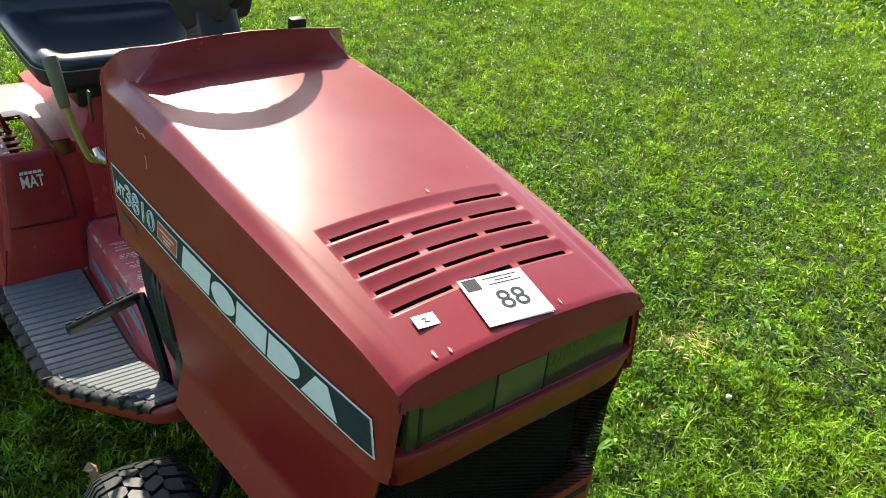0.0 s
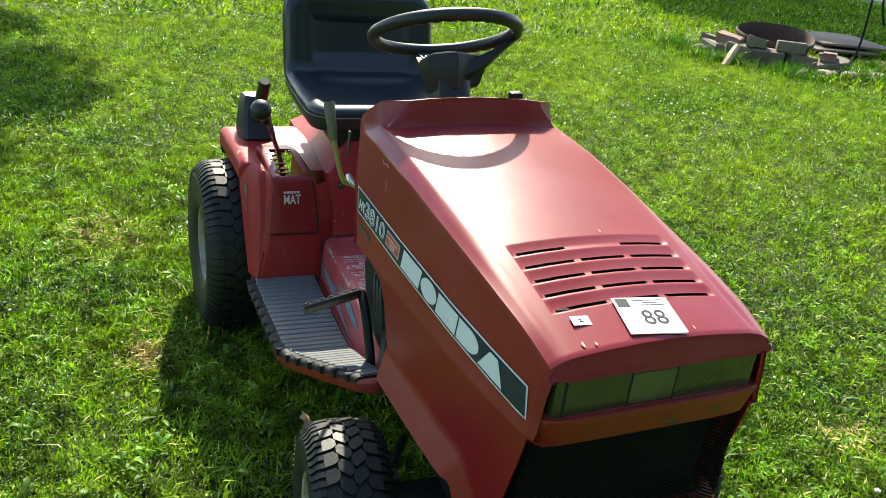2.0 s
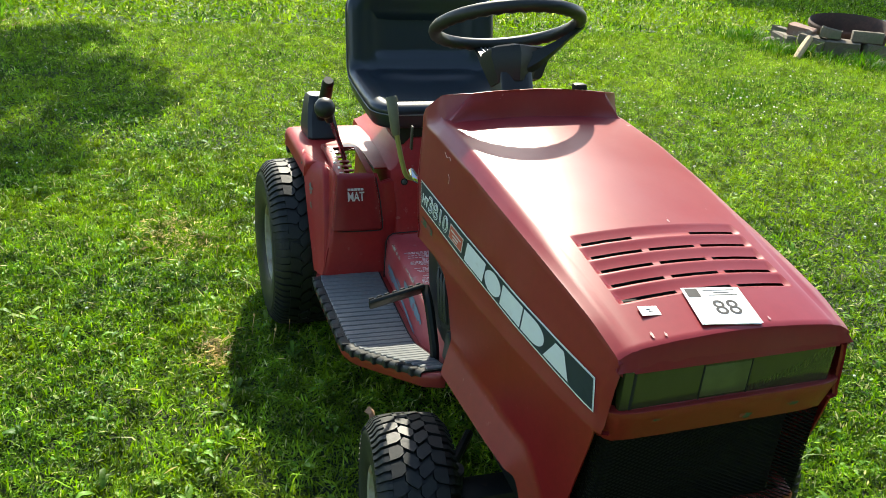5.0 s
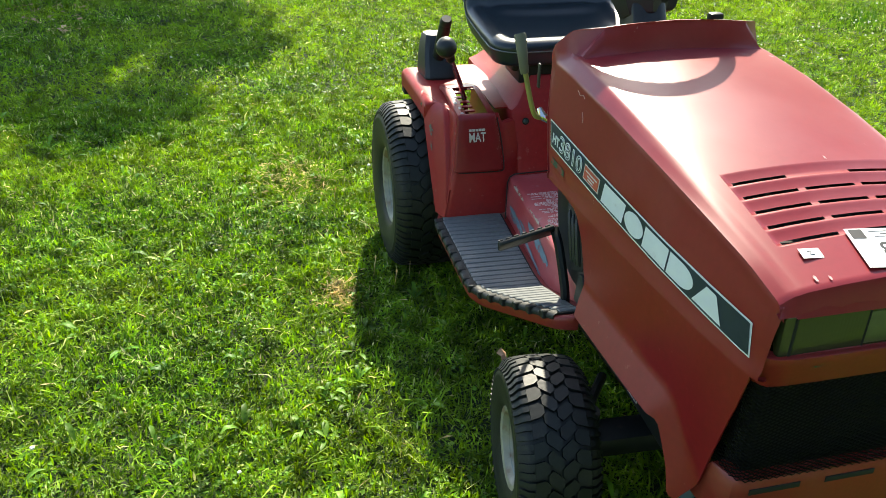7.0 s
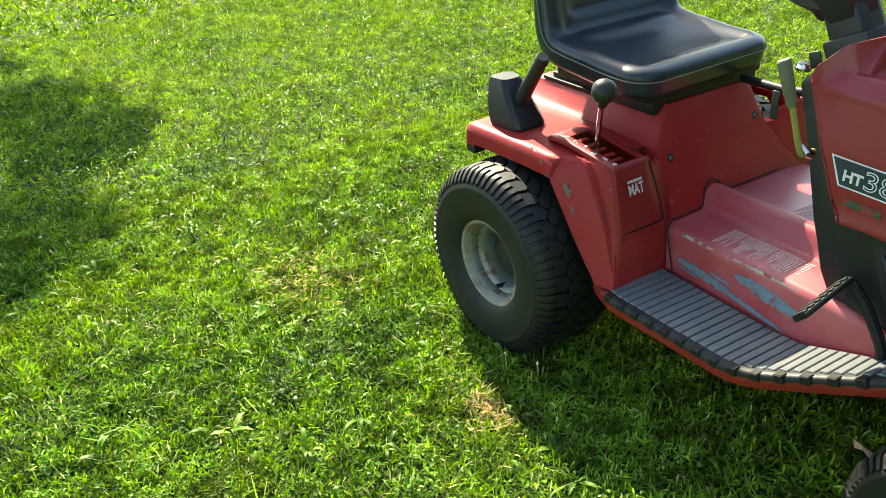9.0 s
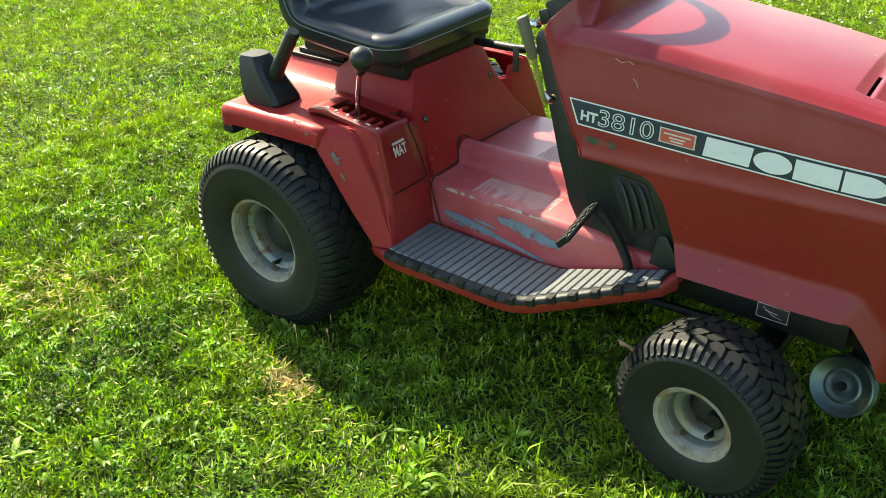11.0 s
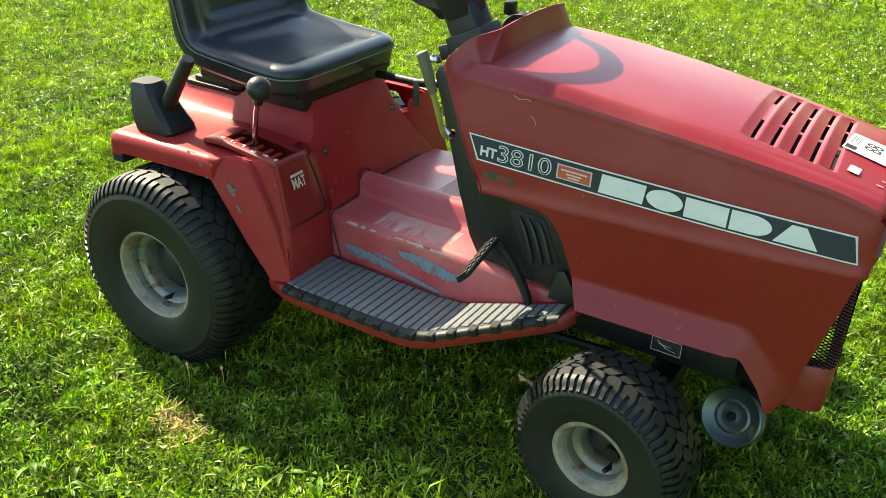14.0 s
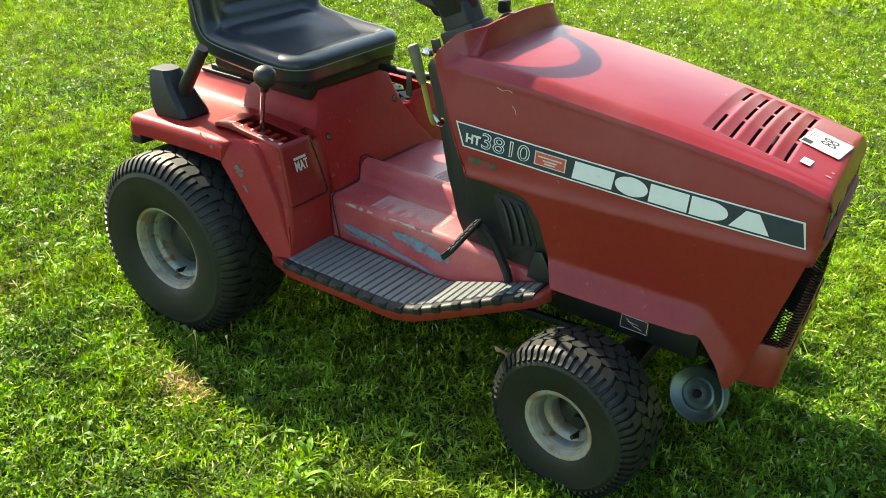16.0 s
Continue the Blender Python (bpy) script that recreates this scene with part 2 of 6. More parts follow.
def finish(name, bm, mat, smooth=35.0):
    bmesh.ops.recalc_face_normals(bm, faces=bm.faces)
    me = bpy.data.meshes.new(name)
    bm.to_mesh(me)
    bm.free()
    me.materials.append(mat)
    if smooth:
        me.shade_smooth()
        me.set_sharp_from_angle(angle=radians(smooth))
    return me


def thicken(bm, t, heart):
    """Gives an open sheet a second skin t nearer to heart, a point or a function of a place, and closes the edges."""
    bm.normal_update()
    edges = [e for e in bm.edges if e.is_boundary]
    pairs = {}
    for v in list(bm.verts):
        c = heart(v.co) if callable(heart) else Vector(heart)
        n = v.normal if v.normal.dot(v.co - c) > 0 else -v.normal
        pairs[v] = bm.verts.new(v.co - n * t)
    for f in list(bm.faces):
        bm.faces.new([pairs[v] for v in reversed(f.verts)])
    for e in edges:
        a, b = e.verts
        bm.faces.new((a, b, pairs[b], pairs[a]))


def part(name, bm, mat, parent=None, label="", smooth=35.0, at=None):
    ob = new(name, finish(name, bm, mat, smooth))
    if parent is not None:
        ob.parent = parent
    if at is not None:
        ob.matrix_basis = at
    return tagged(ob, label)


def thing(name, label, category, at=(0, 0, 0), group=""):
    ob = new(name)
    ob.location = at
    ob.empty_display_size = 0.1
    return tagged(ob, label, category, group)


def loft(bm, rings, closed=True, cap=True):
    rows = [[bm.verts.new(p) for p in r] for r in rings]
    n = len(rows[0])
    for a, b in zip(rows, rows[1:]):
        for i in range(n if closed else n - 1):
            j = (i + 1) % n
            bm.faces.new((a[i], a[j], b[j], b[i]))
    if cap and closed:
        bm.faces.new(rows[0][::-1])
        bm.faces.new(rows[-1])
    return rows


def box(bm, lo, hi, bevel=0.0, m=None, seg=2):
    r = bmesh.ops.create_cube(bm, size=1.0)
    vs = r["verts"]
    s = [(h - l) for l, h in zip(lo, hi)]
    c = [(h + l) / 2 for l, h in zip(lo, hi)]
    for v in vs:
        v.co = Vector((v.co.x * s[0] + c[0], v.co.y * s[1] + c[1], v.co.z * s[2] + c[2]))
        if m is not None:
            v.co = m @ v.co
    if bevel:
        es = {e for v in vs for e in v.link_edges}
        bmesh.ops.bevel(bm, geom=list(es), offset=bevel, segments=seg, affect="EDGES", profile=0.5)


def prism(bm, outline, lo, hi, axis="y", bevel=0.0, seg=2):
    """An outline of (a, b) swept along axis from lo to hi; (a, b) are the other two axes in order."""
    def at(a, b, c):
        return {"y": (a, c, b), "z": (a, b, c), "x": (c, a, b)}[axis]
    rows = loft(bm, [[at(a, b, lo) for a, b in outline], [at(a, b, hi) for a, b in outline]])
    vs = [v for r in rows for v in r]
    if bevel:
        es = list({e for v in vs for e in v.link_edges})
        bmesh.ops.bevel(bm, geom=es, offset=bevel, segments=seg, affect="EDGES", profile=0.5)


def lathe(bm, profile, n=48, m=Matrix.Identity(4), close=False):
    """profile of (radius, along) turned about the local z axis."""
    rings = []
    for k in range(n):
        a = 2 * math.pi * k / n
        rings.append([m @ Vector((r * math.cos(a), r * math.sin(a), z)) for r, z in profile])
    rows = [[bm.verts.new(p) for p in r] for r in rings]
    for k in range(n):
        a, b = rows[k], rows[(k + 1) % n]
        for i in range(len(profile) - (0 if close else 1)):
            j = (i + 1) % len(profile)
            bm.faces.new((a[i], b[i], b[j], a[j]))
    bmesh.ops.remove_doubles(bm, verts=[v for r in rows for v in r], dist=1e-5)


def tube(bm, path, radius, n=10, cap=True):
    """A round bar along path; radius a number or one a point."""
    pts = [Vector(p) for p in path]
    rings = []
    up = Vector((0.123, 0.2, 0.97))
    for i, p in enumerate(pts):
        d = (pts[min(i + 1, len(pts) - 1)] - pts[max(i - 1, 0)]).normalized()
        u = (up - d * up.dot(d)).normalized()
        w = d.cross(u)
        r = radius if isinstance(radius, (int, float)) else radius[i]
        rings.append([p + r * (math.cos(2 * math.pi * k / n) * u + math.sin(2 * math.pi * k / n) * w) for k in range(n)])
        up = u
    loft(bm, rings, True, cap)


def curve_points(pts, n=8):
    """A smooth run through pts (Catmull-Rom)."""
    p = [Vector(q) for q in pts]
    p = [2 * p[0] - p[1]] + p + [2 * p[-1] - p[-2]]
    out = []
    for i in range(1, len(p) - 2):
        for k in range(n):
            t = k / n
            a, b, c, d = p[i - 1], p[i], p[i + 1], p[i + 2]
            out.append(0.5 * ((2 * b) + (c - a) * t + (2 * a - 5 * b + 4 * c - d) * t * t + (3 * b - a - 3 * c + d) * t ** 3))
    return out + [p[-2]]


def lerp(x, table):
    return float(np.interp(x, [a for a, _ in table], [b for _, b in table]))


def text_mesh(name, words, size, mat, parent, at, extrude=0.0004, outline=0.0, bold=0.0):
    c = bpy.data.curves.new(name, "FONT")
    c.body, c.size, c.extrude, c.align_x, c.align_y = words, size, extrude, "CENTER", "CENTER"
    c.offset = bold
    if outline:
        c.fill_mode, c.bevel_depth = "NONE", outline
        c.extrude = 0.0
    tmp = new(name + "_curve", c)
    dg = bpy.context.evaluated_depsgraph_get()
    me = bpy.data.meshes.new_from_object(tmp.evaluated_get(dg))
    bpy.data.objects.remove(tmp)
    bpy.data.curves.remove(c)
    me.materials.clear()
    me.materials.append(mat)
    ob = new(name, me)
    ob.parent = parent
    ob.matrix_basis = at
    return ob

# ---- the tractor ----
tractor = thing("lawn_tractor", "faded red riding lawn tractor with black seat parked on grass", "tractor")


# the tractor stands a little askew: its middle line runs through (1.30, -0.001) and leans by 0.0422 m a metre
AXIS = Matrix.Translation((1.30, -0.001, 0)) @ Matrix.Rotation(math.atan(0.0422), 4, "Z") @ Matrix.Translation((-1.30, 0, 0))
MIRROR = AXIS @ Matrix.Diagonal((1, -1, 1, 1)) @ AXIS.inverted()


def squared(bm):
    """Lays the far half (y > 0) of a mesh as the mirror image of the near half about the middle line."""
    for v in bm.verts:
        if v.co.y > 1e-6:
            v.co = MIRROR @ Vector((v.co.x, -v.co.y, v.co.z))
    return bm


def lip_edge(y):
    """Where the upright cowl lip stands, along x: straight across the middle, swept back at the ends."""
    return 0.658 - 0.078 * min(1.3, max(0, (abs(y) - 0.135) / 0.076)) ** 2


def EDGE(y, z):
    """The hood's rear edge: the lip above, slanting at the sides."""
    return lip_edge(y) if abs(y) < 0.2085 and z > 0.70 else 0.577 + (0.745 - z) * 0.47


def lip_lift(x, y):
    f = min(1, max(0, (lip_edge(y) + 0.013 - x) / 0.013))
    return f * f * (3 - 2 * f) * lerp(abs(y), [(0, 0.048), (0.165, 0.045), (0.19, 0.038), (0.205, 0.028), (0.212, 0.022)])


VX0, VX1, VY = 1.091, 1.249, 0.143
# the hood's lines in its own frame, along x: the edge of the flat top, the outer edge of its bevel, the side
TOP = [(0.55, 0.750), (0.67, 0.747), (0.81, 0.735), (0.96, 0.715), (1.10, 0.692), (1.242, 0.663), (1.322, 0.645)]
HALF = [(0.55, 0.186), (0.67, 0.187), (0.81, 0.188), (0.96, 0.183), (1.10, 0.171), (1.242, 0.159), (1.322, 0.157)]
BEVEL_Y = [(0.55, 0.207), (0.67, 0.208), (0.82, 0.207), (0.97, 0.204), (1.07, 0.200), (1.17, 0.195), (1.26, 0.189), (1.322, 0.184)]
BEVEL_Z = [(0.55, 0.727), (0.67, 0.724), (0.82, 0.713), (0.97, 0.695), (1.07, 0.682), (1.17, 0.667), (1.26, 0.651), (1.322, 0.632)]
SIDE = [(0.55, 0.228), (0.647, 0.2265), (0.88, 0.223), (1.092, 0.215), (1.22, 0.205), (1.302, 0.1965), (1.322, 0.192)]
SHOULDER = lambda x: 0.631 - (x - 0.647) * 0.0595  # noqa: E731
RIDGE = 0.531


def hood_top(x, y):
    h = lerp(x, HALF)
    return lerp(x, TOP) + 0.011 * (1 - min(abs(y) / h, 1) ** 2)


def hood_side(x, z):
    """How far out the hood's side stands at height z."""
    s, zs = lerp(x, SIDE), SHOULDER(x)
    if z > zs:
        yb, zb = lerp(x, BEVEL_Y), lerp(x, BEVEL_Z)
        return s + (yb - s) * (z - zs) / (zb - zs)
    return s + 0.09 * (zs - z)


def hood_section(x):
    """Half of the hood across, from the middle of the top down to the lower edge of the side."""
    h, zt, yb, zb, zs = lerp(x, HALF), lerp(x, TOP), lerp(x, BEVEL_Y), lerp(x, BEVEL_Z), SHOULDER(x)
    w = min(VY, h - 0.010)
    half = [(0.0, hood_top(x, 0)), (0.045, hood_top(x, 0.045)), (0.100, hood_top(x, 0.1)), (w, hood_top(x, w)), (h - 0.007, hood_top(x, h - 0.007)), (h - 0.002, zt - 0.0002), (h + 0.002, zt - 0.0016)]
    for f in (0.30, 0.62, 0.84):
        half.append((h + f * (yb - h), zt + f * (zb - zt) + 0.0020 * math.sin(math.pi * f)))
    half.append((yb + 0.0002, zb + 0.0010))
    half = [(y, z + lip_lift(x, y)) for y, z in half]
    z2, rise = zb - 0.018, 0.6 * lip_lift(x, yb)
    half += [(hood_side(x, zb - 0.004) + 0.0010, zb - 0.004 + rise), (hood_side(x, zb - 0.010) + 0.0004, zb - 0.010 + rise * 0.7), (hood_side(x, z2), z2 + rise * 0.4)]
    half += [(hood_side(x, z), z) for z in (zs + 0.02, zs - 0.004, 0.56, RIDGE + 0.004)]
    r = hood_side(x, RIDGE)
    half += [(r + 0.0022, RIDGE - 0.002), (r + 0.0020, RIDGE - 0.008), (r - 0.009, RIDGE - 0.011)]
    full = [(-y, z) for y, z in half[::-1]] + half[1:]
    return [(max(x, EDGE(y, z)), y, z) for y, z in full]



stations = [0.56, 0.57, 0.58, 0.59, 0.60, 0.61, 0.62, 0.63, 0.64, 0.648, 0.654, 0.658, 0.661, 0.664, 0.667, 0.671, 0.678, 0.70, 0.74, 0.80, 0.87, 0.94, 1.02, VX0, 1.14, 1.18, 1.22, VX1, 1.27, 1.29, 1.308, 1.316, 1.3205]
bm = bmesh.new()
rows = [[bm.verts.new(p) for p in hood_section(x)] for x in stations]
# the nose: rolled front edge, a drop face over the lamps, a pillar at each corner
last = hood_section(1.322)
for dx, dz, keep in ((0.0035, -0.0025, 1.0), (0.0065, -0.008, 1.0), (0.0135, 0.0, 0.0), (0.0125, 0.004, -1.0)):
    ring = []
    for x, y, z in last:
        if z > 0.628:
            zz = z + dz if keep > 0 else 0.617 + dz
            ring.append(bm.verts.new((1.322 + dx - (0.006 if keep < 0 else 0), y * (1.0 if keep > 0 else 1.02), zz)))
        else:
            k = {1.0: 0.35 if dx < 0.005 else 0.7, 0.0: 1.0, -1.0: 1.0}[keep]
            ring.append(bm.verts.new((1.322 + 0.010 * k - (0.006 if keep < 0 else 0), math.copysign(abs(y) - 0.006 * k - (0.002 if keep < 0 else 0), y), min(z, 0.612) if k == 1 else z)))
    rows.append(ring)
    stations.append(1.33)
for a, b, x0, x1 in zip(rows, rows[1:], stations, stations[1:]):
    for i in range(len(a) - 1):
        if x0 >= VX0 - 1e-6 and x1 <= VX1 + 1e-6 and abs((a[i].co.y + a[i + 1].co.y) / 2) < VY:
            continue
        bm.faces.new((a[i], a[i + 1], b[i + 1], b[i]))
bmesh.ops.remove_doubles(bm, verts=bm.verts, dist=1e-4)
bmesh.ops.dissolve_degenerate(bm, edges=bm.edges, dist=1e-5)
bmesh.ops.recalc_face_normals(bm, faces=bm.faces)
thicken(bm, 0.003, lambda q: Vector((min(q.x, 1.27), 0, 0.54)))
hood = part("hood", bm, RED, tractor, "faded glossy red sheet-metal hood with scratches", 28, AXIS)

# louvred vent in the hood, five dipped rows with open slots
PITCH = (VX1 - VX0) / 5
xs, dips = [VX0], [0.0]
for r in range(5):
    x0 = VX0 + r * PITCH
    for f, d in ((0.06, 0.0), (0.16, 0.0012), (0.52, 0.0036), (0.58, 0.0038), (0.775, 0.0038), (0.87, 0.002), (0.94, 0.0003), (1.0, 0.0)):
        xs.append(x0 + f * PITCH), dips.append(d)
SLOTS = [(-0.133, -0.050), (-0.038, 0.040), (0.052, 0.133)]
ys = [-VY, -0.140, -0.1365, -0.133, -0.095, -0.050, -0.044, -0.038, 0.0, 0.040, 0.046, 0.052, 0.095, 0.133, 0.137, 0.140, VY]
bm = bmesh.new()
grid = []
for x, d in zip(xs, dips):
    grid.append([bm.verts.new((x, y, hood_top(x, y) - d * min(1, max(0, (VY - abs(y)) / 0.0075)))) for y in ys])
for i in range(len(xs) - 1):
    r, f = divmod(i - 1, 8)
    for j in range(len(ys) - 1):
        ym = (ys[j] + ys[j + 1]) / 2
        slot = next((k for k, (a, b) in enumerate(SLOTS) if a < ym < b), None)
        if f == 3 and i > 0 and slot is not None and not (r == 0 and slot == 1):
            continue
        bm.faces.new((grid[i][j], grid[i][j + 1], grid[i + 1][j + 1], grid[i + 1][j]))
part("hood_vent", bm, RED, hood, "red louvres with fourteen open slots", 40)
# solid near-black block in place of the shaded hollow below the slots
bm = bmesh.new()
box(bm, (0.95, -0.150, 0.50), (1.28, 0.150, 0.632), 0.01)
part("vent_shade_block", bm, DARK, hood)


def side_decal(name, corners, mat, parent, lift=0.0012, nx=24, label=""):
    """A flat sticker on the hood's side; corners (x, z): rear top, front top, front bottom, rear bottom."""
    bm = bmesh.new()
    (x0, z0), (x1, z1), (x2, z2), (x3, z3) = corners
    rows = []
    for k in range(nx + 1):
        f = k / nx
        top, low = (x0 + (x1 - x0) * f, z0 + (z1 - z0) * f), (x3 + (x2 - x3) * f, z3 + (z2 - z3) * f)
        rows.append([bm.verts.new((x, -hood_side(x, z) - lift, z)) for g in (0, 0.5, 1) for x, z in [(top[0] + (low[0] - top[0]) * g, top[1] + (low[1] - top[1]) * g)]])
    for a, b in zip(rows, rows[1:]):
        for i in range(2):
            bm.faces.new((a[i], a[i + 1], b[i + 1], b[i]))
    return part(name, bm, mat, parent, label, 0)


ST = [(0.647, 0.630), (1.3025, 0.592), (1.3135, 0.546), (0.667, 0.583)]
stripe = side_decal("side_stripe", ST, WHITE, hood, 0.0010, 30, "navy stripe decal with white border")
side_decal("stripe_field", [(0.651, 0.6275), (1.2995, 0.5895), (1.3105, 0.5487), (0.670, 0.5857)], NAVY, stripe, 0.0016, 30)


def stripe_mid(x):
    return 0.6050 - (x - 0.68) * 0.0575


def side_shape(name, outline, mat, parent, lift, label=""):
    """A flat shape on the stripe; outline of (x, height above the stripe's middle)."""
    bm = bmesh.new()
    bm.faces.new([bm.verts.new((x, -hood_side(x, stripe_mid(x) + h) - lift, stripe_mid(x) + h)) for x, h in outline])
    return part(name, bm, mat, parent, label, 0)


B = 0.0165
OVAL = [(1.0125 + 0.0305 * math.cos(a), B * 1.04 * math.sin(a)) for a in [2 * math.pi * k / 28 for k in range(28)]]
BOW = [(1.119, B), (1.152, B)] + [(1.152 + 0.031 * math.sin(a), B * math.cos(a)) for a in [math.pi * k / 12 for k in range(1, 12)]] + [(1.152, -B), (1.119, -B)]
for outline in ([(0.903, B), (0.980, B), (0.977, -B), (0.900, -B)], OVAL, [(1.046, B), (1.115, B), (1.115, -B), (1.046, -B)], BOW, [(1.210, B), (1.232, B), (1.254, -B), (1.187, -B)]):
    side_shape("emblem_shape", outline, WHITE, stripe, 0.0024)
plate = side_decal("dealer_sticker", [(0.822, stripe_mid(0.822) + 0.0135), (0.886, stripe_mid(0.886) + 0.0135), (0.886, stripe_mid(0.886) - 0.0125), (0.822, stripe_mid(0.822) - 0.0125)], PALE_INK, stripe, 0.0022, 4, "orange dealer sticker")
side_decal("sticker_field", [(0.8245, stripe_mid(0.8245) + 0.0115), (0.8835, stripe_mid(0.8835) + 0.0115), (0.8835, stripe_mid(0.8835) - 0.0105), (0.8245, stripe_mid(0.8245) - 0.0105)], ORANGE, stripe, 0.0027, 4)
for dz, w in ((0.0045, 0.024), (-0.0015, 0.014), (-0.0065, 0.011)):
    side_decal("text_bar", [(0.854 - w, stripe_mid(0.854 - w) + dz + 0.0015), (0.854 + w, stripe_mid(0.854 + w) + dz + 0.0015), (0.854 + w, stripe_mid(0.854 + w) + dz - 0.001), (0.854 - w, stripe_mid(0.854 - w) + dz - 0.001)], PALE_INK, stripe, 0.0032, 2)
side_decal("green_sticker", [(0.682, 0.567), (0.745, 0.563), (0.745, 0.551), (0.682, 0.555)], GREEN_DECAL, hood, 0.0012, 4, "worn green sticker")


def on_side(x, z, lift):
    """A pose on the hood's side for lettering: reads along +x."""
    d = 0.05
    ex = Vector((d, -(hood_side(x + d, z) - hood_side(x, z)), -0.0575 * d)).normalized()
    n = Vector((ex.y, -ex.x, 0)).normalized()
    up = n.cross(ex)
    m = Matrix((ex, up, n)).transposed().to_4x4()
    m.translation = Vector((x, -hood_side(x, z) - lift, z))
    return m


text_mesh("model_number", "3810", 0.046, WHITE, stripe, on_side(0.759, stripe_mid(0.759) - 0.001, 0.0022) @ Matrix.Diagonal((1.16, 0.95, 1, 1)), 0, 0.0009)
text_mesh("model_letters", "HT", 0.025, WHITE, stripe, on_side(0.689, stripe_mid(0.689) - 0.004, 0.0022), bold=0.0008)

# nose: headlamp band, bar, grille, bumper
def nose_plan(inset):
    """The nose's outline in plan, from one flank round the front to the other."""
    half = [(1.335 - inset, 0.0), (1.335 - inset, 0.10), (1.334 - inset, 0.150), (1.331 - inset, 0.172), (1.325 - inset, 0.184 - 0.5 * inset), (1.315 - inset, 0.192 - 0.7 * inset), (1.300, 0.1965 - inset), (1.26, 0.2005 - inset)]
    return [(x, -y) for x, y in half[::-1]] + half[1:]


bm = bmesh.new()
outer = [(0.502, 0.016), (0.504, 0.012), (0.512, 0.009), (0.540, 0.001), (0.552, -0.002), (0.5555, -0.0015), (0.5565, 0.001), (0.5555, 0.012)]
loft(bm, [[(x + 0.005, y, z) for x, y in nose_plan(i)] for z, i in outer], False, False)
thicken(bm, 0.003, lambda q: Vector((1.20, 0, q.z)))
nose_bar = part("nose_bar", bm, RED_DUSTY, tractor, "red bar below the headlamps with scraped paint", 35, AXIS)
bm = bmesh.new()
box(bm, (1.26, -0.184, 0.520), (1.305, 0.184, 0.632), 0.003)
part("headlamp_housing", bm, DARK, tractor, at=AXIS)
bm = bmesh.new()
box(bm, (1.300, -0.174, 0.550), (1.3315, 0.168, 0.616), 0.006)
lamp = part("headlamp", bm, LENS, tractor, "dull smoked plastic headlamp lens", at=AXIS)
bm = bmesh.new()
box(bm, (1.3310, -0.052, 0.560), (1.3325, 0.022, 0.608), 0.0006)
part("lamp_panel", bm, LENS_PALE, lamp)
for y, w in ((-0.158, 0.0020), (-0.0535, 0.0010), (0.0235, 0.0008)):
    bm = bmesh.new()
    box(bm, (1.3308, y - w, 0.556), (1.3328, y + w, 0.611), 0.0004)
    part("lens_joint", bm, DARK, lamp)

# expanded-metal grille that wraps the corners, in rows of flat lozenges
def wrap(s, z):
    """A place on the grille: s metres along the wrap from the middle, at height z."""
    f = (z - 0.340) / 0.165
    back = 1.268 + 0.045 * f
    a = abs(s)
    if a < 0.160:
        x, y = 1.327, a
    elif a < 0.160 + 0.036:
        t = (a - 0.160) / 0.036 * math.pi / 2
        x, y = 1.327 - 0.023 * (1 - math.cos(t)), 0.160 + 0.023 * math.sin(t)
    else:
        x, y = max(1.304 - (a - 0.196), back - 0.006), 0.183 + min((a - 0.196) * 0.15, 0.006)
    return Vector((x, math.copysign(y, s), z))


bm = bmesh.new()
CELL_W, CELL_H = 0.0120, 0.0062
rows_n, cols_n = int(0.165 / CELL_H * 2), int(0.228 / CELL_W)
for r in range(rows_n):
    z0 = 0.340 + r * CELL_H / 2
    for c in range(-cols_n, cols_n):
        s0 = (c + (0.5 if r % 2 else 0.0)) * CELL_W
        for sgn in (-1, 1):
            p, q = wrap(s0, z0), wrap(s0 + sgn * CELL_W / 2, z0 + CELL_H / 2)
            n = Vector((p.x - 1.22, p.y * 0.9, 0)).normalized() * 0.0012
            w = Vector((0, 0, 0.0012))
            vs = [bm.verts.new(k) for k in (p - w + n, q - w, q + w, p + w + n)]
            bm.faces.new(vs)
bmesh.ops.recalc_face_normals(bm, faces=bm.faces)
part("grille_mesh", bm, NET, tractor, "black expanded-metal front grille", 0, AXIS)
# plain near-black plate that stands in for the dark behind the mesh
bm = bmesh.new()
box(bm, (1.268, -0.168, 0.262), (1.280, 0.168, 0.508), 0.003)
part("grille_dark_backing", bm, DARK, tractor, at=AXIS)


def bumper_plan(inset):
    half = [(1.329 - inset, 0.0), (1.329 - inset, 0.150), (1.327 - inset, 0.170), (1.320 - inset, 0.183 - inset), (1.305 - inset, 0.190 - inset), (1.245, 0.196 - inset)]
    return [(x, -y) for x, y in half[::-1]] + half[1:]


bm = bmesh.new()
zs = [(0.2485, 0.006), (0.251, 0.003), (0.285, 0.001), (0.315, 0.0), (0.336, 0.001), (0.341, 0.004), (0.343, 0.020)]
rows = [[bm.verts.new((max(x, 1.235 + max(0, z - 0.246) * 0.47), y, z)) for x, y in bumper_plan(i)] for z, i in zs]
for k, (a, b) in enumerate(zip(rows, rows[1:])):
    for i in range(len(a) - 1):
        bm.faces.new((a[i], a[i + 1], b[i + 1], b[i]))
bmesh.ops.recalc_face_normals(bm, faces=bm.faces)
thicken(bm, 0.003, lambda q: Vector((1.15, 0, q.z)))
bumper = part("front_bumper", bm, RED_DUSTY, tractor, "dusty red bumper with long slots", 35, AXIS)
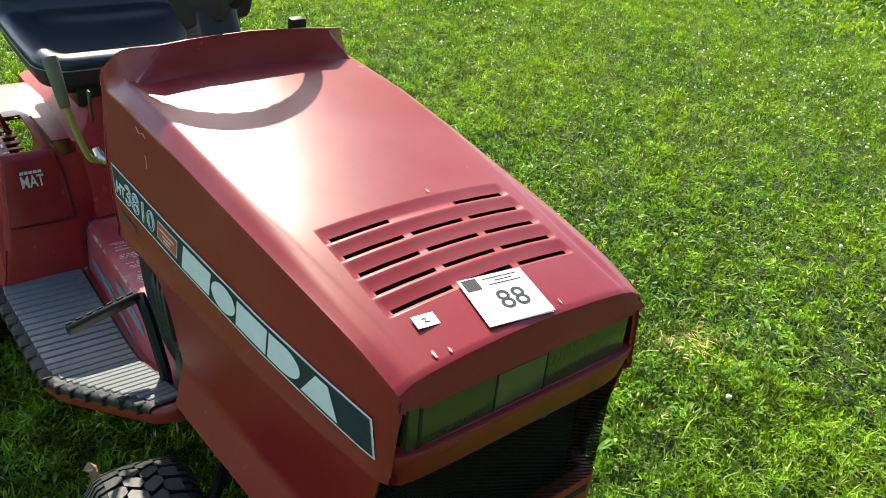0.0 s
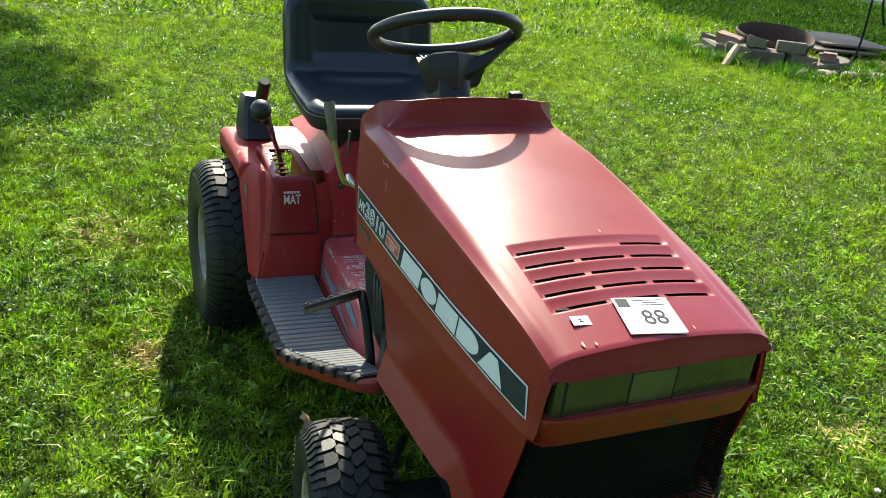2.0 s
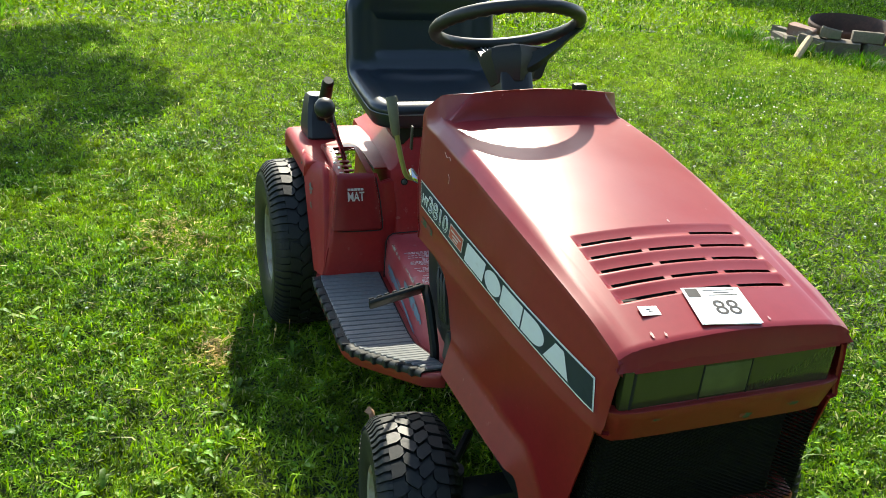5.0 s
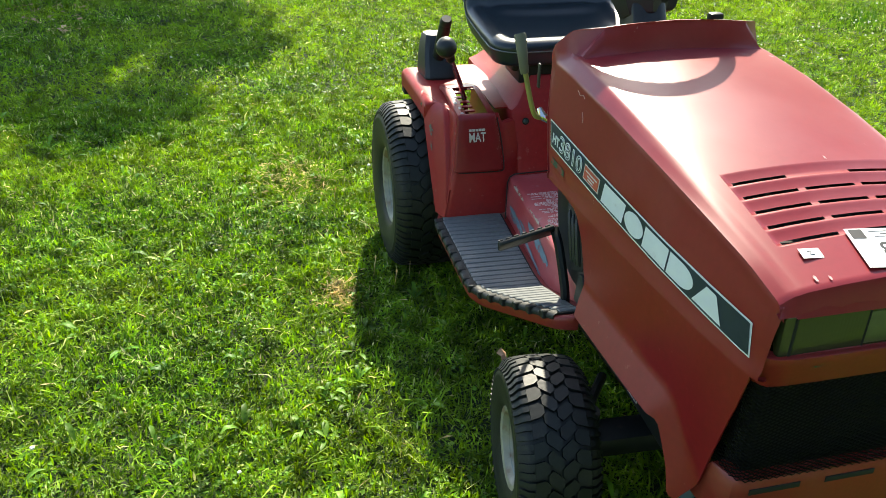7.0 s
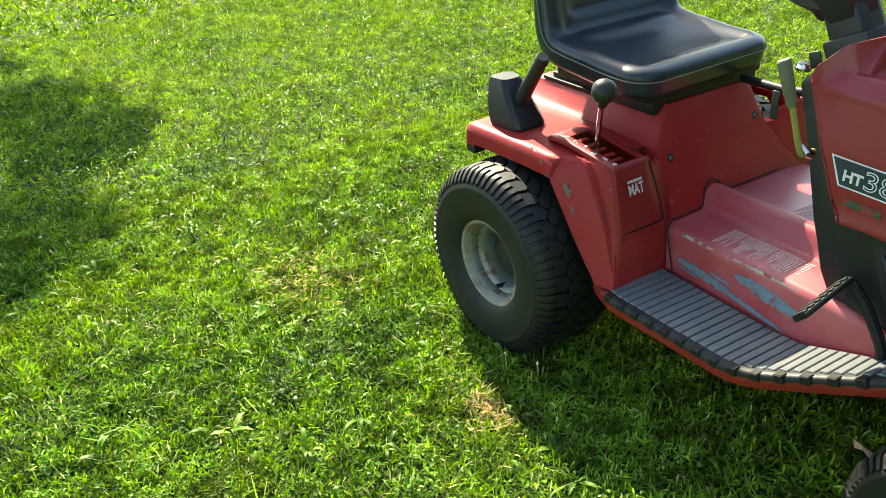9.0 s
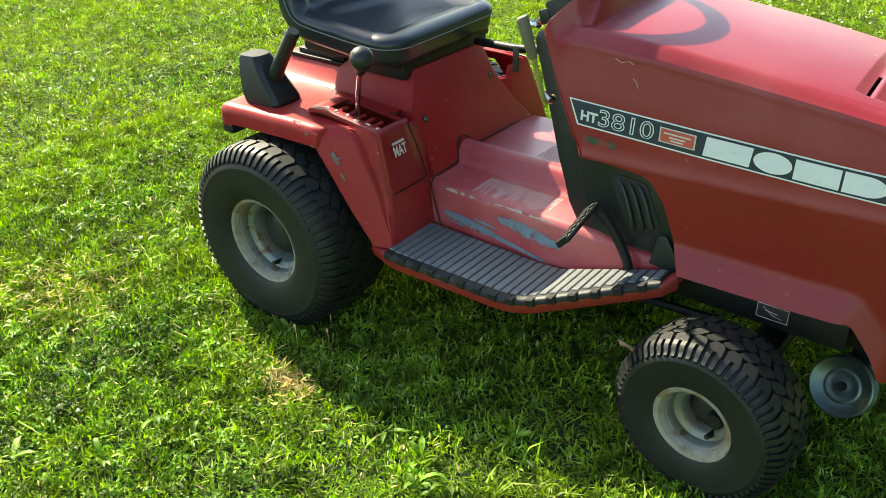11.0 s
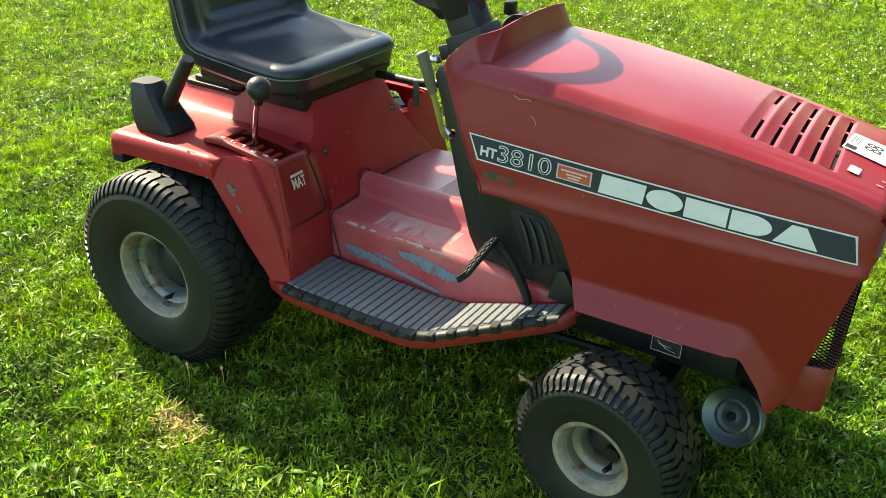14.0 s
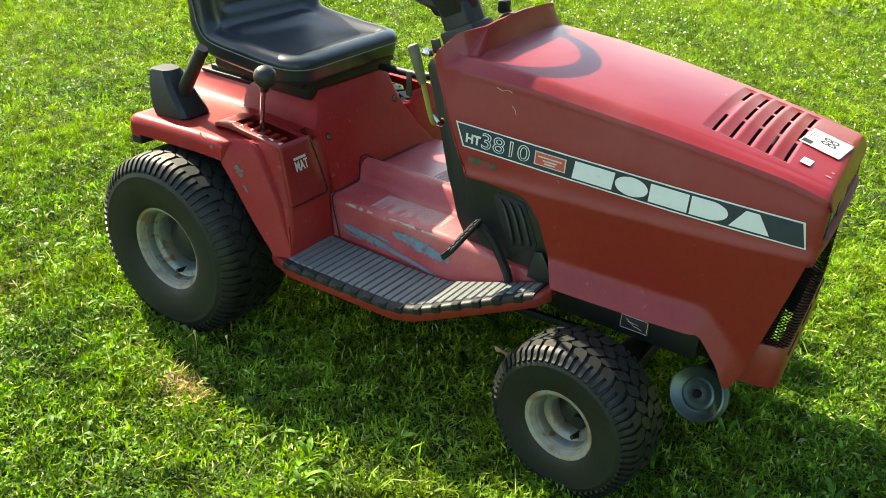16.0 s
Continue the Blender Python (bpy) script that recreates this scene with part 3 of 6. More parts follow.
for y in (-0.1205, 0.0, 0.1205):
    bm = bmesh.new()
    box(bm, (1.3278, y - 0.040, 0.3165), (1.3300, y + 0.040, 0.3265), 0.0008)
    part("bumper_slot", bm, DARK, bumper)
# plain near-black block in the engine's place
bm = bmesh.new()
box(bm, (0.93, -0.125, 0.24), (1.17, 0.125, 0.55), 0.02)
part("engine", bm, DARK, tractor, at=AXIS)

# side panels below the hood, flared round the wheel opening
CUT = [(0.85, 0.347), (1.160, 0.339), (1.243, 0.247), (1.36, 0.247)]
FRONT_EDGE = [(0.246, 1.252), (0.288, 1.270), (0.362, 1.286), (0.464, 1.310), (0.514, 1.320), (0.54, 1.322)]


def cut_distance(x, z):
    best = 9.0
    for (xa, za), (xb, zb) in zip(CUT[:2], CUT[1:3]):
        f = min(1, max(0, ((x - xa) * (xb - xa) + (z - za) * (zb - za)) / ((xb - xa) ** 2 + (zb - za) ** 2)))
        best = min(best, math.hypot(x - xa - f * (xb - xa), z - za - f * (zb - za)))
    return best


def flare(x, z):
    f = min(1, max(0, 1 - cut_distance(x, z) / 0.052))
    return 0.026 * f * min(1, 1.6 - 0.6 * f) * min(1, max(0, (1.300 - x) / 0.06))


def panel_rear(z):
    return lerp(z, [(0.33, 0.899), (0.374, 0.880), (0.47, 0.843), (0.505, 0.816), (0.516, 0.791), (0.522, 0.70), (0.53, 0.676)])


for side in (-1, 1):
    bm = bmesh.new()
    cols = 48
    rows = []
    for i in range(cols + 1):
        f = i / cols
        col = []
        for j in range(27):
            g = j / 26
            z = 0.527 - (0.527 - 0.247) * (1 - g)
            xr, xf = panel_rear(max(z, 0.33)), lerp(z, FRONT_EDGE)
            x = xr + (xf - xr) * f
            low = lerp(x, CUT)
            z = low + (0.527 - low) * g
            xr, xf = panel_rear(max(z, 0.33)), lerp(z, FRONT_EDGE)
            x = xr + (xf - xr) * f
            y = lerp(x, SIDE) + 0.006 + flare(x, z) - 0.004 * (1 - g)
            col.append(bm.verts.new((x, side * y, max(z, lerp(x, CUT)))))
        rows.append(col)
    for a, b in zip(rows, rows[1:]):
        for j in range(26):
            bm.faces.new((a[j], a[j + 1], b[j + 1], b[j]))
    bmesh.ops.recalc_face_normals(bm, faces=bm.faces)
    thicken(bm, 0.003, lambda q: Vector((q.x, 0, q.z)))
    part("side_panel", bm, RED_DEEP, tractor, "red engine side panel", 30, AXIS)

# dash column with ribbed black side grilles
bm = bmesh.new()
DASH = [(0.546, 0.705), (0.554, 0.722), (0.60, 0.728), (0.66, 0.655), (0.70, 0.60), (0.70, 0.535), (0.82, 0.520), (0.85, 0.48), (0.905, 0.36), (0.90, 0.33), (0.672, 0.345), (0.660, 0.352), (0.636, 0.394), (0.612, 0.48), (0.590, 0.565)]
prism(bm, DASH, -0.206, 0.206, "y", 0.006)
prism(bm, [(0.655, 0.60), (0.70, 0.60), (0.70, 0.535), (0.82, 0.520), (0.85, 0.48), (0.905, 0.365), (0.90, 0.352), (0.80, 0.356), (0.715, 0.366), (0.680, 0.45)], -0.2365, 0.2365, "y", 0.005)
dash = part("dash_housing", squared(bm), BLACK, tractor, "black plastic dash housing with ribbed side grille")
for side in (-1, 1):
    bm = bmesh.new()
    prism(bm, [(0.742, 0.490), (0.752, 0.497), (0.808, 0.494), (0.818, 0.486), (0.850, 0.412), (0.846, 0.400), (0.800, 0.378), (0.788, 0.380)], min(side * 0.235, side * 0.2385), max(side * 0.235, side * 0.2385), "y", 0.0015)
    grille = part("side_grille", squared(bm), DARK, dash)
    for k in range(3):
        bm = bmesh.new()
        x = 0.764 + k * 0.0195
        tube(bm, curve_points([(x - 0.004, side * 0.2385, 0.486), (x + 0.012, side * 0.2405, 0.458), (x + 0.026, side * 0.2405, 0.420), (x + 0.033, side * 0.2385, 0.394 + k * 0.006)], 3), [0.003] + [0.0062] * 8 + [0.003], 8)
        part("grille_rib", squared(bm), BLACK, dash)
    bm = bmesh.new()
    prism(bm, [(0.836, 0.338), (0.850, 0.400), (0.866, 0.404), (0.898, 0.352), (0.890, 0.334)], min(side * 0.236, side * 0.246), max(side * 0.236, side * 0.246), "y", 0.003)
    part("dash_foot", squared(bm), BLACK, dash)
# steering
steer = new("steering_wheel")
steer.parent = tractor
WHEEL = AXIS @ Matrix.Translation((0.455, 0.006, 0.890)) @ Matrix.Rotation(radians(-25), 4, "Y")
steer.matrix_basis = WHEEL
RIM_R = 0.152
bm = bmesh.new()
ring = []
for k in range(72):
    a = 2 * math.pi * k / 72
    bump = 0.0012 * math.cos(36 * a)
    ring.append([Vector(((RIM_R + (0.0135 + (bump if math.sin(b) < 0 else 0)) * math.cos(b)) * math.cos(a), (RIM_R + 0.0135 * math.cos(b)) * math.sin(a), (0.0135 + (bump if math.sin(b) < 0 else 0)) * math.sin(b))) for b in [2 * math.pi * j / 14 for j in range(14)]])
loft(bm, ring + [ring[0]], True, False)
bmesh.ops.remove_doubles(bm, verts=bm.verts, dist=1e-5)
part("wheel_rim", bm, BLACK, steer, "black moulded rim with finger grips")
for a in (83, 177):
    bm = bmesh.new()
    c, s = math.cos(radians(a)), math.sin(radians(a))
    rows = []
    for f, w, z, th in ((0.012, 0.040, -0.088, 0.030), (0.050, 0.040, -0.072, 0.026), (0.088, 0.034, -0.052, 0.018), (0.126, 0.026, -0.028, 0.011), (0.166, 0.021, -0.002, 0.008)):
        rows.append([(f * c - u * w * s, f * s + u * w * c, z + v * th) for u, v in ((-1, -0.5), (-0.92, 0.5), (0.92, 0.5), (1, -0.5), (0.7, -1), (-0.7, -1))])
    loft(bm, rows)
    spoke = part("spoke", bm, BLACK, steer)
    if a > 90:
        for u in (-0.010, 0.0, 0.010):
            bm = bmesh.new()
            tube(bm, [(f * c - u * s, f * s + u * c, z) for f, z in ((0.096, -0.0385), (0.126, -0.0215), (0.152, -0.0055))], 0.0026, 6)
            part("spoke_slot", bm, PIPING, spoke, "pale worn slot in the spoke")
bm = bmesh.new()
web = [(0.050, 55), (0.098, 80), (0.092, 105), (0.090, 130), (0.092, 155), (0.098, 180), (0.050, 205), (0.046, 250), (0.046, 300), (0.046, 350)]
loft(bm, [[(r * k * math.cos(radians(a)), r * k * math.sin(radians(a)), z) for r, a in web] for k, z in ((0.30, -0.040), (0.94, -0.046), (1.0, -0.050), (0.96, -0.058), (0.78, -0.090), (0.70, -0.108), (0.62, -0.114))])
part("spoke_web", bm, BLACK, steer, "deep black web between the spokes", 25)
bm = bmesh.new()
lathe(bm, [(0.0, -0.052), (0.042, -0.054), (0.058, -0.052), (0.062, -0.070), (0.052, -0.100), (0.044, -0.122), (0.0, -0.124)], 6)
part("hub", bm, BLACK, steer)
bm = bmesh.new()
prism(bm, [(-0.032, -0.036), (0.032, -0.036), (0.038, -0.02), (0.038, 0.02), (0.032, 0.036), (-0.032, 0.036), (-0.038, 0.02), (-0.038, -0.02)], -0.27, -0.10, "z", 0.004)
box(bm, (-0.044, -0.043, -0.28), (0.044, 0.043, -0.150), 0.006)
part("steering_column", bm, BLACK, steer)

# pedestal under the seat, tunnel, fenders
bm = bmesh.new()
rows = []
for z, xb, wn, wf in ((0.25, 0.335, 0.215, 0.290), (0.34, 0.300, 0.207, 0.225), (0.42, 0.268, 0.204, 0.165), (0.485, 0.243, 0.216, 0.121), (0.498, 0.238, 0.214, 0.116), (0.508, 0.234, 0.201, 0.112), (0.525, 0.226, 0.190, 0.108), (0.555, 0.214, 0.174, 0.102), (0.572, 0.205, 0.162, 0.092), (0.575, 0.195, 0.150, 0.080)):
    r, xa = 0.016, -0.245 + max(0, z - 0.53) * 0.3
    zr = z - 0.034 * min(1, max(0, (z - 0.50) / 0.05))
    rows.append([(xa, -wn + r, zr), (xa + r, -wn, zr), (-0.03, -wn, zr), (0.02, -wn, z), (xb - r, -wn, z), (xb - r * 0.3, -wn + r * 0.3, z), (xb, -wn + r, z), (xb, wf - r, z), (xb - r * 0.3, wf - r * 0.3, z), (xb - r, wf, z), (0.02, wf + 0.01, z), (-0.03, wf + 0.015, zr), (xa + r, wf + 0.03, zr), (xa, wf, zr)])
loft(bm, rows)
part("seat_pedestal", bm, RED_BODY, tractor, "red sheet-metal seat pedestal", 30)
bm = bmesh.new()
prof = [(-0.236, 0.225), (-0.232, 0.270), (-0.226, 0.335), (-0.222, 0.346), (-0.212, 0.351), (-0.128, 0.354), (-0.119, 0.357), (-0.111, 0.370), (-0.104, 0.388), (-0.093, 0.399), (-0.079, 0.401), (-0.065, 0.395), (-0.055, 0.383), (-0.046, 0.374), (-0.034, 0.371), (0.16, 0.371), (0.212, 0.366), (0.226, 0.335), (0.236, 0.225)]
loft(bm, [[(x, y, max(z + dz, 0.226 + max(0, x - 0.64) * 0.36)) for y, z in prof] for x, dz in ((0.285, 0.0), (0.42, 0.0), (0.55, 0.0), (0.66, 0.0), (0.78, -0.004), (0.90, -0.010))], False, False)
thicken(bm, 0.004, lambda q: Vector((q.x, 0, 0.15)))
tunnel = part("foot_tunnel", bm, RED_WORN, tractor, "red stepped tunnel with scuffed grey-blue paint", 45)
seat_front = [(0.25, 0.335), (0.34, 0.300), (0.42, 0.268), (0.485, 0.243)]
run = [(-0.2405, 0.246), (-0.2365, 0.290), (-0.2305, 0.338), (-0.224, 0.350), (-0.212, 0.356), (-0.128, 0.359), (-0.119, 0.362), (-0.112, 0.374), (-0.105, 0.392), (-0.093, 0.404), (-0.079, 0.406), (-0.064, 0.400), (-0.054, 0.388), (-0.045, 0.379), (-0.034, 0.376), (0.13, 0.376)]
bm = bmesh.new()
tube(bm, [(lerp(z, seat_front) + 0.0008, y, z) for y, z in run], 0.0016, 6)
part("panel_gap", bm, DARK, tunnel)
STAIN = material("bare_scuffed_metal", (0.12, 0.175, 0.21), 0.6, vary=0.25, grain=90, bump=0.2, spots=[((0.24, 0.03, 0.035), 38.0, 0.58, 0.66, 0.9)])
CHIP_EDGE = material("worn_pale_edge", (0.36, 0.29, 0.23), 0.6, vary=0.25, grain=120, bump=0.1, spots=[((0.26, 0.03, 0.03), 70.0, 0.50, 0.56, 0.9)])
rng = random.Random(4)
for x0, x1, za, zb, h in ((0.335, 0.490, 0.290, 0.272, 0.0125), (0.445, 0.610, 0.276, 0.252, 0.0065), (0.480, 0.640, 0.317, 0.297, 0.0165), (0.420, 0.480, 0.296, 0.290, 0.0040), (0.345, 0.400, 0.277, 0.270, 0.0035), (0.33, 0.42, 0.344, 0.343, 0.0040), (0.46, 0.62, 0.3445, 0.3435, 0.0025)):
    bm = bmesh.new()
    rows = []
    n = 60
    for k in range(n + 1):
        f = k / n
        x, zc = x0 + (x1 - x0) * f, za + (zb - za) * f
        e = max(0.0, math.sin(math.pi * f)) ** 0.35
        up, dn = h * e * rng.uniform(0.45, 1.0), h * e * rng.uniform(0.45, 1.0)
        rows.append([bm.verts.new((x, -lerp(z, [(0.225, 0.236), (0.27, 0.232), (0.335, 0.226), (0.346, 0.222), (0.351, 0.212)]) - 0.0012, z)) for z in (zc + up + 0.0005, zc, zc - dn)])
    for a, b in zip(rows, rows[1:]):
        for i in range(2):
            bm.faces.new((a[i], a[i + 1], b[i + 1], b[i]))
    part("paint_scuff", bm, STAIN if za < 0.34 else CHIP_EDGE, tunnel, "bare grey-blue scuff in the paint" if za < 0.34 else "edge worn to pale primer", 0)
# two faded blocks of print whose lines run across the tunnel
for x0, x1, ya, yb, z in ((0.402, 0.588, -0.140, -0.204, 0.3513), (0.440, 0.590, 0.062, -0.020, 0.3712)):
    x = x0
    while x < x1:
        bm = bmesh.new()
        y, end = ya, yb + rng.choice((0.0, 0.004, 0.014, 0.030))
        while y > end:
            w = rng.uniform(0.0025, 0.009)
            top = z + (0.0357 * max(0.0, y + 0.212) if z < 0.36 else 0.0)
            box(bm, (x, y - w, top - 0.002), (x + rng.uniform(0.0014, 0.0024), y, top + 0.0005))
            y -= w + rng.choice((0.0015, 0.0018, 0.0035))
        part("text_line", bm, FADED_INK, tunnel, smooth=0)
        x += 0.0058 if rng.random() < 0.85 else 0.0090

# fenders: a flat top with a rolled outer flange, and a housing in front whose flank runs down as a strap
FEND = [(-0.191, 0.450), (-0.1905, 0.472), (-0.187, 0.489), (-0.178, 0.4965), (-0.160, 0.4985), (-0.10, 0.500), (-0.03, 0.501), (0.03, 0.502), (0.06, 0.502), (0.10, 0.5015), (0.125, 0.500), (0.145, 0.4995), (0.165, 0.499), (0.200, 0.498), (0.228, 0.4955), (0.238, 0.490), (0.242, 0.480)]
HOUSING = [(0.262, 0.303, 0.347, 0.301, 0.348, 0.262, 0.360), (0.285, 0.299, 0.340, 0.297, 0.342, 0.248, 0.360), (0.330, 0.294, 0.329, 0.277, 0.339, 0.211, 0.360), (0.374, 0.287, 0.319, 0.262, 0.336, 0.180, 0.360), (0.415, 0.275, 0.312, 0.238, 0.333, 0.152, 0.360),
           (0.450, 0.263, 0.307, 0.217, 0.330, 0.125, 0.359), (0.475, 0.255, 0.304, 0.203, 0.328, 0.105, 0.358), (0.490, 0.250, 0.302, 0.190, 0.326, 0.088, 0.356), (0.4975, 0.247, 0.301, 0.175, 0.324, 0.066, 0.354), (0.5015, 0.244, 0.300, 0.160, 0.321, 0.050, 0.350)]
for side in (-1, 1):
    bm = bmesh.new()
    rows = []
    for i, (px, pz) in enumerate(FEND):
        (ax, az), (cx, cz) = FEND[max(i - 1, 0)], FEND[min(i + 1, len(FEND) - 1)]
        n = Vector((-(cz - az), 0, cx - ax)).normalized()
        top = 1.0 if px < 0.13 else 0.0
        lim = 9.0 if top else 0.350 - (px - 0.05) * 0.26
        rows.append([(px + n.x * o * top, side * min(y, lim), pz + n.z * o * top) for y, o in ((0.105, 0.0), (0.20, 0.0), (0.295, 0.0), (0.335, 0.0), (0.344, -0.0006), (0.3505, -0.003), (0.355, -0.007), (0.3585, -0.013), (0.360, -0.020), (0.3605, -0.044))])
    loft(bm, rows, False, False)
    # open under the gear gate
    bmesh.ops.delete(bm, geom=[f for f in bm.faces if f.calc_center_median().x > 0.05 and 0.20 < abs(f.calc_center_median().y) < 0.295 or f.calc_center_median().x > 0.190 and abs(f.calc_center_median().y) < 0.20], context="FACES")
    bmesh.ops.recalc_face_normals(bm, faces=bm.faces)
    thicken(bm, 0.003, lambda q: Vector((0.0, q.y * 0.8, 0.22)))
    fender = part("fender", bm, RED_BODY, tractor, "red rear fender with chipped paint" if side < 0 else "", 40, AXIS)
    if side < 0:
        near_fender = fender
    # plain near-black bar inside the fender's rear flange, reaching a little below it
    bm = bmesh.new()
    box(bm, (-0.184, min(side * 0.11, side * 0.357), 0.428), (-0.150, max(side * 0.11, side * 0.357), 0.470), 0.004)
    part("fender_dark_bar", bm, DARK, tractor, at=AXIS)
    bm = bmesh.new()
    rows = []
    for z, xf, yc, xr, yr, xo, yo in HOUSING:
        ring = [(xf - 0.020, 0.150), (xf - 0.016, 0.168), (xf - 0.007, 0.184), (xf - 0.001, 0.196), (xf, 0.204), (xf, yc - 0.010), (xf - 0.0012, yc - 0.004), (xf - 0.004, yc - 0.0005)]
        gx, gy = xr - xf, yr - yc
        deep = 0.006 * min(1, max(0, (z - 0.29) / 0.05))
        ring += [(xf + gx * 0.35, yc + gy * 0.30), (xf + gx * 0.72, yc + gy * 0.62 - deep * 0.5), (xf + gx * 0.86, yc + gy * 0.72 - deep), (xf + gx * 0.94, yr - deep * 0.6), (xr, yr - 0.0004), (xr - 0.005, yr + 0.0014), (xr - 0.010, yr + 0.0020)]
        hx, hy = xo - xr, yo - yr
        ring += [(xr + hx * f, yr + 0.002 + (hy - 0.002) * f) for f in (0.35, 0.7, 0.93)]
        ring += [(xo, yo + 0.0005), (xo - 0.003, yo - 0.002), (xo - 0.0035, yo - 0.008)]
        rows.append([(x, side * y, z if y > 0.200 else min(z, 0.478)) for x, y in ring])
    loft(bm, rows, False, False)
    bmesh.ops.remove_doubles(bm, verts=bm.verts, dist=1e-5)
    bmesh.ops.recalc_face_normals(bm, faces=bm.faces)
    thicken(bm, 0.002, lambda q: Vector((q.x - 0.1, q.y * 0.5, q.z)))
    part("fender_front", bm, RED_BODY, tractor, "", 38, AXIS)


def patch(name, at, u, v, ru, rv, mat, parent, seed, lift=0.001, label=""):
    """A thin ragged flake of bare metal or dirt on a surface; u and v its directions."""
    rp = random.Random(seed)
    u, v = Vector(u).normalized(), Vector(v).normalized()
    n = u.cross(v)
    bm = bmesh.new()
    c = Vector(at) + n * lift
    ring = []
    for k in range(22):
        a = 2 * math.pi * k / 22
        f = rp.uniform(0.55, 1.1)
        ring.append(bm.verts.new(c + u * ru * f * math.cos(a) + v * rv * f * math.sin(a)))
    bm.faces.new(ring)
    return part(name, bm, mat, parent, label, 0)


CHIP = material("bare_grey_primer", (0.10, 0.10, 0.09), 0.6, vary=0.3, grain=300, bump=0.2, spots=[((0.26, 0.03, 0.03), 130.0, 0.52, 0.58, 0.9), ((0.06, 0.09, 0.06), 90.0, 0.58, 0.64, 0.7)])
for x, y, z, ru, rv, sd in ((0.098, -0.3575, 0.481, 0.008, 0.008, 1), (0.166, -0.3490, 0.440, 0.011, 0.016, 2), (0.184, -0.3520, 0.405, 0.005, 0.014, 3), (0.110, -0.3595, 0.460, 0.004, 0.004, 4)):
    patch("paint_chip", (x, y, z), (0.96, 0.29, 0), (-0.5, 0, 0.86), ru, rv, CHIP, near_fender, sd, 0.0028, "bare grey chip in the red paint")

# gear console: a cover over the housing, sloping forward, its front a panel with a badge, its top a slotted gate
GATE_X = [0.100, 0.120, 0.131, 0.147, 0.157, 0.172, 0.182, 0.197, 0.207, 0.221, 0.229, 0.243]
COVER = [(0.040, 0.5035), (0.046, 0.512), (0.058, 0.5185), (0.080, 0.5215)] + [(x, 0.5235 - (x - 0.09) * 0.138) for x in GATE_X] + [(0.2475, 0.5012), (0.2525, 0.4965), (0.2560, 0.488), (0.270, 0.443), (0.2895, 0.382), (0.2915, 0.376), (0.2905, 0.3725)]
bm = bmesh.new()
grid = []
for k, (x, z) in enumerate(COVER):
    left = lerp(z, [(0.372, 0.3165), (0.378, 0.3205), (0.49, 0.3055), (0.53, 0.3055)]) - (0.010 if k == 0 else 0.004 if k == 1 else 0)
    right = lerp(z, [(0.372, 0.204), (0.378, 0.1995), (0.44, 0.2035), (0.49, 0.2115), (0.53, 0.2115)]) + lerp(x, [(0.04, 0.030), (0.06, 0.012), (0.10, 0.002), (0.13, 0)])
    (ax, az), (cx, cz) = COVER[max(k - 1, 0)], COVER[min(k + 1, len(COVER) - 1)]
    n = Vector((-(cz - az), 0, cx - ax)).normalized()
    cols = [(left, -0.011), (left, -0.005), (left - 0.0012, -0.0016), (left - 0.004, 0.0), (0.284, 0.0), (0.258, 0.0), (0.229, 0.0), (right + 0.004, 0.0), (right + 0.0012, -0.0016), (right, -0.005), (right, -0.011)]
    grid.append([bm.verts.new((x + n.x * o, -y, z + n.z * o)) for y, o in cols])
for i in range(len(grid) - 1):
    slot = 4 <= i < 15
    for j in range(10):
        if slot and (j == 5 or j == 4 and i % 2 == 0):
            continue
        bm.faces.new((grid[i][j], grid[i][j + 1], grid[i + 1][j + 1], grid[i + 1][j]))
bmesh.ops.recalc_face_normals(bm, faces=bm.faces)
thicken(bm, 0.0035, (0.10, -0.26, 0.36))
console = part("gear_console", bm, RED_DEEP, tractor, "red gear console with slotted gate", 34, AXIS)
rm = random.Random(12)
for k in range(6):
    x = 0.094 + k * 0.0285
    for _ in range(3):
        bm = bmesh.new()
        w, y = rm.uniform(0.003, 0.008), -0.294 + rm.uniform(-0.006, 0.004)
        xx = x + rm.uniform(-0.004, 0.008)
        z = 0.5235 - (xx - 0.09) * 0.138
        box(bm, (xx, y, z - 0.001), (xx + w, y + rm.uniform(0.003, 0.007), z + 0.0006))
        part("gate_mark", bm, PALE_INK, console, smooth=0)


def seam(pts, parent, radius=0.0018, smooth_n=4):
    bm = bmesh.new()
    tube(bm, curve_points(pts, smooth_n), radius, 6)
    part("panel_gap", bm, DARK, parent)


seam([(lerp(z, [(0.30, 0.2965), (0.374, 0.2875), (0.50, 0.2478)]) + 0.0008, y, z) for y, z in ((-0.2085, 0.492), (-0.2005, 0.44), (-0.1965, 0.385), (-0.199, 0.371), (-0.215, 0.3685), (-0.26, 0.3690), (-0.305, 0.3710), (-0.318, 0.3760))], console, 0.0015)
seam([(0.225, -0.2065, 0.5035), (0.16, -0.2075, 0.5030), (0.10, -0.2095, 0.5030), (0.060, -0.222, 0.5030), (0.040, -0.250, 0.5030), (0.037, -0.285, 0.5030)], console, 0.0014)
FRONT = Matrix.Translation((0.2705, -0.2615, 0.451)) @ Matrix(((0, -0.30, 0.954, 0), (1, 0, 0, 0), (0, 0.954, 0.30, 0), (0, 0, 0, 1)))
text_mesh("badge_letters", "MAT", 0.031, PALE_INK, console, FRONT @ Matrix.Translation((0.0, 0.000, 0.0008)) @ Matrix.Diagonal((0.66, 1, 1, 1)), bold=0.0005)
